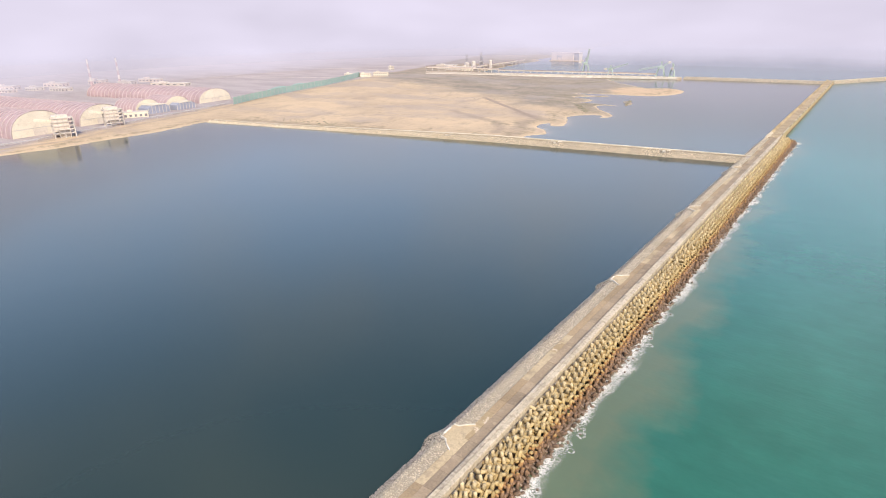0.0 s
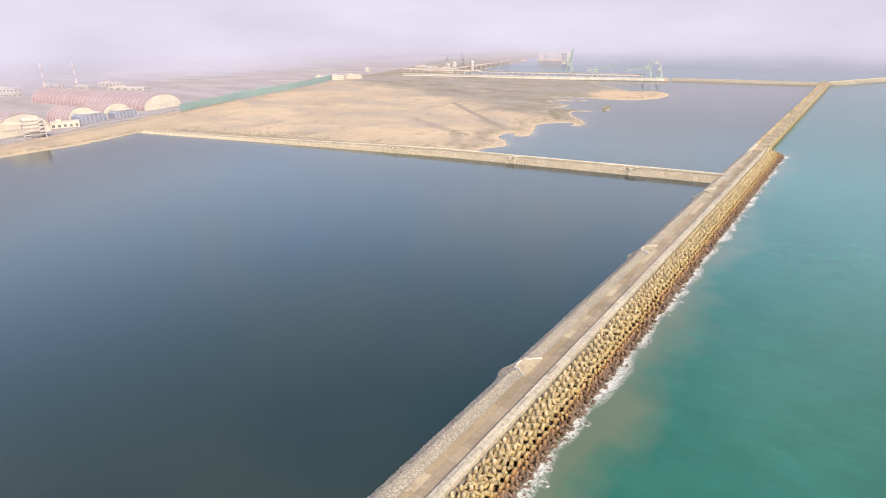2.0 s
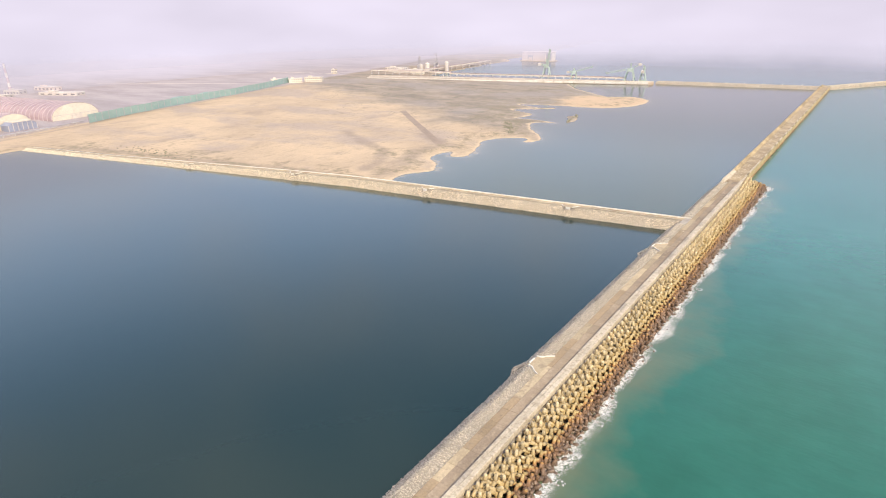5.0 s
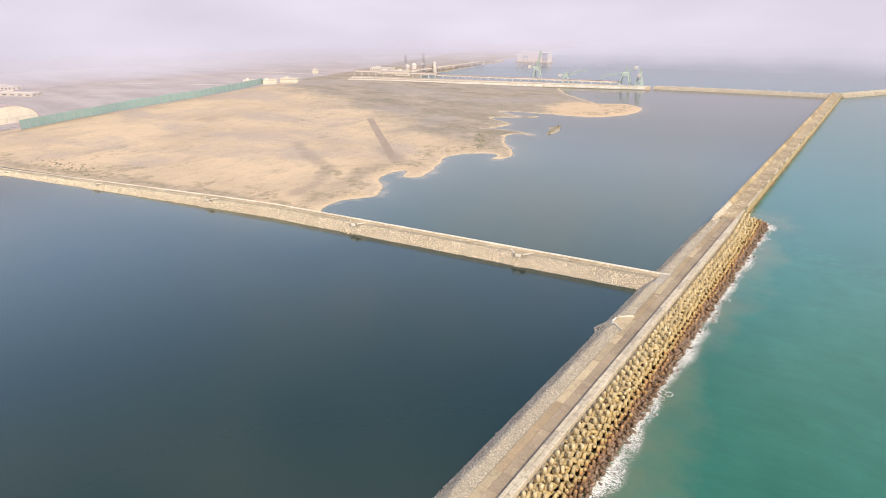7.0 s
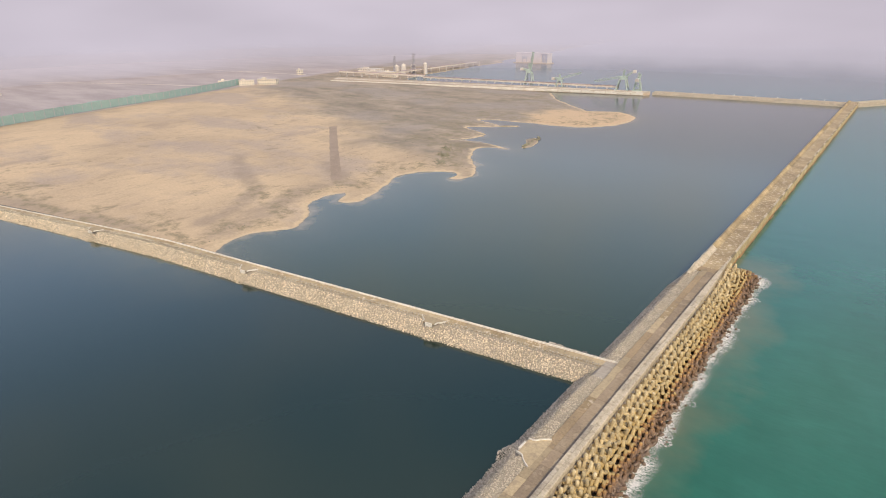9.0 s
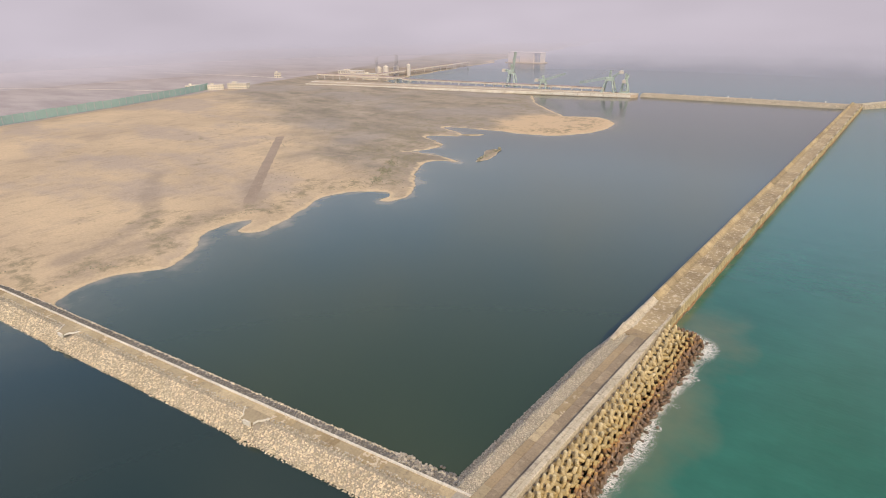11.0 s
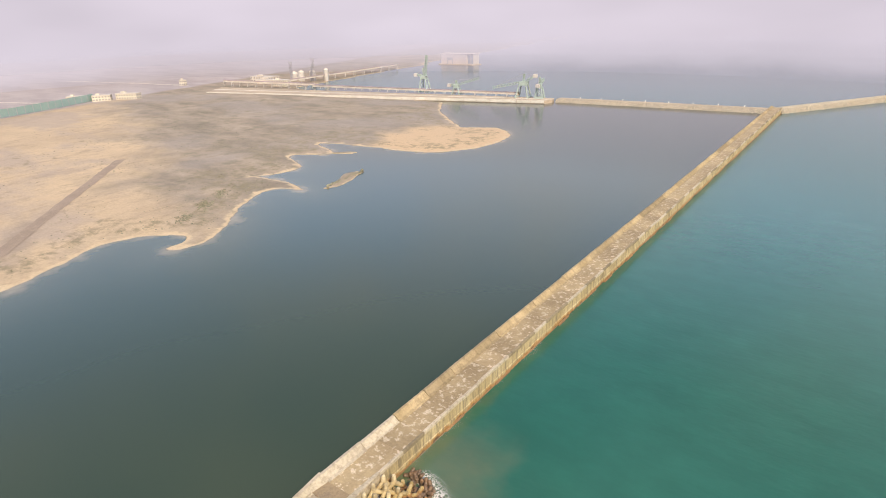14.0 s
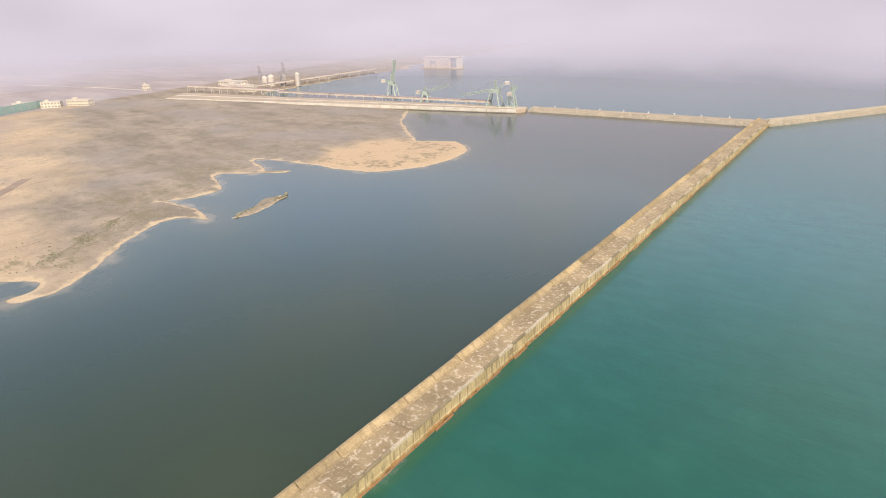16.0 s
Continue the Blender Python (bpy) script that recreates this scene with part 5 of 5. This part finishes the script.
def porch(at, turn, w, d, h):
    """A glazed blue-grey lean-to in front of a small shed."""
    t = thing("shed_porch", "blue-grey panelled porch in front of the arched shed", "porch", "porches of the small sheds", at=at, turn=turn)
    g = Geo().sweep([[(x, -w / 2, 0), (x, w / 2, 0), (x, w / 2, h * 0.7), (x, w * 0.32, h), (x, -w * 0.32, h), (x, -w / 2, h * 0.7)] for x in (0, d)])
    part("wall", g, M_BLUEGREY, t)
    for i in range(7):
        y = -w / 2 + w * i / 6
        part("mullion", Geo().box(d, d + 0.25, y - 0.3, y + 0.3, 0, h * (0.7 if i in (0, 6) else 0.95)), M_FRAME, t)
    part("eaves", Geo().box(-0.3, d + 0.4, -w * 0.34, w * 0.34, h, h + 0.5), M_CREAM, t)


porch((-704, 375, 2.9), 8, 29, 18, 9.5)
porch((-704, 413, 2.9), 8, 27, 14, 8.5)
block("cream_store", (-678, 344, 3.0), 65, 26, 9, 6.0, "long low cream store between the sheds", "building", M_CREAM, 1, 5)


def transfer_tower(at, turn, w, d, h, label):
    """An open concrete frame with cladding on its upper part and a chute."""
    t = thing("transfer_tower", label, "tower", "transfer towers", at=at, turn=turn)
    nx, ny, nz = 4, 2, 5
    for i in range(nx + 1):
        for j in range(ny + 1):
            x, y = -w / 2 + w * i / nx, -d / 2 + d * j / ny
            part("column", Geo().box(x - 0.4, x + 0.4, y - 0.4, y + 0.4, -1, h), M_FRAME, t)
    for k in range(1, nz + 1):
        z = h * k / nz
        part("floor", Geo().box(-w / 2 - 0.4, w / 2 + 0.4, -d / 2 - 0.4, d / 2 + 0.4, z - 0.45, z + 0.35), M_FRAME, t)
    part("cladding", Geo().box(-w / 2 + 0.5, w * 0.28, -d / 2 + 0.5, d / 2 - 0.5, h * 0.4, h + 2.5, 0.2), M_GALLERY, t)
    part("core", Geo().box(-w * 0.2, w * 0.2, -d * 0.25, d * 0.25, -1, h * 0.4), M_FRAME, t)
    part("chute", Geo().beam((-w / 2, 0, h * 0.85), (-w / 2 - 13, 0, h * 0.98), 3.0, 2.4), M_CREAM, t)
    return t


transfer_tower((-613, 241, 3.0), 75, 17, 10, 17.5, "pale concrete frame tower before the arched shed")
transfer_tower((-638, 300, 3.0), 75, 17, 10, 16.5, "pale concrete frame tower before the arched shed")


def chimney(at):
    t = thing("chimney", "tall slim chimney with red and white bands", "chimney", "chimneys of the works", at=at)
    n, h = 6, 44.0
    for i in range(n):
        r0, r1 = 2.3 - 0.8 * i / n, 2.3 - 0.8 * (i + 1) / n
        part("band", Geo().tube((0, 0, h * i / n - (2 if i == 0 else 0)), (0, 0, h * (i + 1) / n), r0, r1, 14), M_WHITE if i % 2 else M_RED, t)
    part("rim", Geo().tube((0, 0, h), (0, 0, h + 0.6), 1.8, 1.8, 14), M_STEEL, t)


chimney(on_ground(-1134, 509))
chimney(on_ground(-1144, 564))
for i, (x, y, lx, h) in enumerate(((-1090, 440, 34, 5), (-1180, 470, 40, 6), (-1060, 520, 30, 4), (-1120, 610, 44, 5), (-1010, 585, 70, 4), (-1200, 400, 40, 6), (-1140, 420, 24, 5), (-1165, 535, 30, 7), (-1100, 555, 26, 6), (-1150, 380, 36, 4))):
    block("works_building", on_ground(x, y), 15 + 7 * (i % 3), lx, 16, h, "pale low building of the distant works", "building", M_PINKWALL if i % 2 else M_FRAME, 1, 5)


def windscreen():
    """The tall green net fence of the yard."""
    pts = [(-672, 470), (-684, 497), (-722, 592), (-742, 660), (-756, 712), (-790, 800), (-824, 868)]
    t = thing("wind_fence", "tall green windscreen fence round the yard", "fence", kind="structure")
    for a, b in zip(pts, pts[1:]):
        a, b = Vector(a), Vector(b)
        n = max(1, round((b - a).length / 11))
        for i in range(n):
            p, q = a.lerp(b, i / n), a.lerp(b, (i + 1) / n)
            z = ground_at(p.x, p.y)
            part("net_panel", Geo().beam((p.x, p.y, z + 4.9), (q.x, q.y, z + 4.9), 0.2, 8.8), M_GREENNET, t)
            part("post", Geo().beam((p.x, p.y, z - 1), (p.x, p.y, z + 9.6), 0.5), M_STEEL, t)


windscreen()


def shore_racks():
    """Low pipe racks and a kerb wall between the sheds and the beach."""
    line = [(-598, 150), (-602, 215), (-616, 275), (-640, 352), (-664, 440), (-676, 470)]
    for off, h, label in ((-7.0, 2.2, "low grey pipe rack along the shore road"), (-15.0, 1.4, "long low kerb wall below the sheds")):
        t = thing("pipe_rack" if off > -10 else "kerb_wall", label, "pipe rack" if off > -10 else "wall", kind="structure")
        for a, b in zip(line, line[1:]):
            a, b = Vector(a), Vector(b)
            n = max(1, round((b - a).length / 12))
            for i in range(n):
                p, q = a.lerp(b, i / n), a.lerp(b, (i + 0.97) / n)
                z = ground_at(p.x + off, p.y)
                if off > -10:
                    for k in (-0.5, 0.5):
                        part("pipe", Geo().tube((p.x + off + k, p.y, z + h), (q.x + off + k, q.y, z + h), 0.35, 0.35, 8), M_STEEL, t)
                    part("support", Geo().beam((p.x + off, p.y, z - 0.5), (p.x + off, p.y, z + h - 0.3), 0.5), M_FRAME, t)
                else:
                    part("wall_block", Geo().beam((p.x + off, p.y, z + h / 2), (q.x + off, q.y, z + h / 2), 0.4, h), M_FRAME, t)


shore_racks()


def covered_heap(at, turn, lx, ly, h):
    """A long stockpile under green netting, held by a ring of stones."""
    t = thing("covered_heap", "stockpile under green netting behind the fence", "stockpile", "covered stockpiles", at=at, turn=turn)
    rings, n = [], 28
    for j in range(6):
        f = j / 5
        k = math.cos(f * math.pi / 2) ** 0.7 + 0.02
        rings.append([(lx * k * math.cos(2 * math.pi * i / n) * (1 + 0.06 * math.sin(5 * i)), ly * k * math.sin(2 * math.pi * i / n), h * f * (1 + 0.10 * math.sin(i * 1.7 + j)) - 0.3) for i in range(n)])
    part("net_cover", Geo().sweep(rings), M_GREENNET, t, smooth=True)
    rng = np.random.default_rng(int(lx * 10))
    part("weights", lumps("weights", [(lx * math.cos(a), ly * math.sin(a), 0.1) for a in np.linspace(0, 6.28, 30)], rng.uniform(0.3, 0.6, 30), M_ROCKGREY, 0.7, rng), M_ROCKGREY, t)


for x, y, lx in ((-748, 575, 15), (-768, 612, 12), (-792, 650, 17), (-806, 700, 13)):
    covered_heap(on_ground(x, y), 68, lx, 6, 3.2)


def rubble_heaps():
    rng = np.random.default_rng(31)
    pts = [(x, y, ground_at(x, y) + 0.15) for x, y in zip(rng.normal(-470, 26, 90), rng.normal(428, 5, 90))]
    structure("stone_heaps", lumps("stone_heaps", pts, rng.uniform(0.35, 0.9, 90), M_SCRUB, 0.6, rng), M_SCRUB, "small brown heaps of stone on the sand behind the dike", "stones", kind="stuff")
    pts = [(-73.5 + rng.normal(0, 1.6), 479 + rng.normal(0, 0.9), 0.15 + abs(rng.normal(0, 0.25))) for i in range(60)]
    structure("driftwood", lumps("driftwood", pts, rng.uniform(0.25, 0.6, 60), M_SLAG, 0.5, rng), M_SLAG, "dark flotsam caught in the corner of the dike", "flotsam", kind="stuff")


rubble_heaps()


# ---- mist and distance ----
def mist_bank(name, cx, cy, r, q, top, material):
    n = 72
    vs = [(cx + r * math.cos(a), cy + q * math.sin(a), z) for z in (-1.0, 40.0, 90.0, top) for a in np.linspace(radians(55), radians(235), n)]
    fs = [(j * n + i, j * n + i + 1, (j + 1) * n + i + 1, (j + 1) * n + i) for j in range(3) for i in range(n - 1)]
    ob = structure(name, fast_mesh(name, vs, fs, material, True), material, "pale lavender glowing sheet standing in for mist over the far shore", "backdrop")
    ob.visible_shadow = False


# added see-through glowing sheets that veil the distance like haze
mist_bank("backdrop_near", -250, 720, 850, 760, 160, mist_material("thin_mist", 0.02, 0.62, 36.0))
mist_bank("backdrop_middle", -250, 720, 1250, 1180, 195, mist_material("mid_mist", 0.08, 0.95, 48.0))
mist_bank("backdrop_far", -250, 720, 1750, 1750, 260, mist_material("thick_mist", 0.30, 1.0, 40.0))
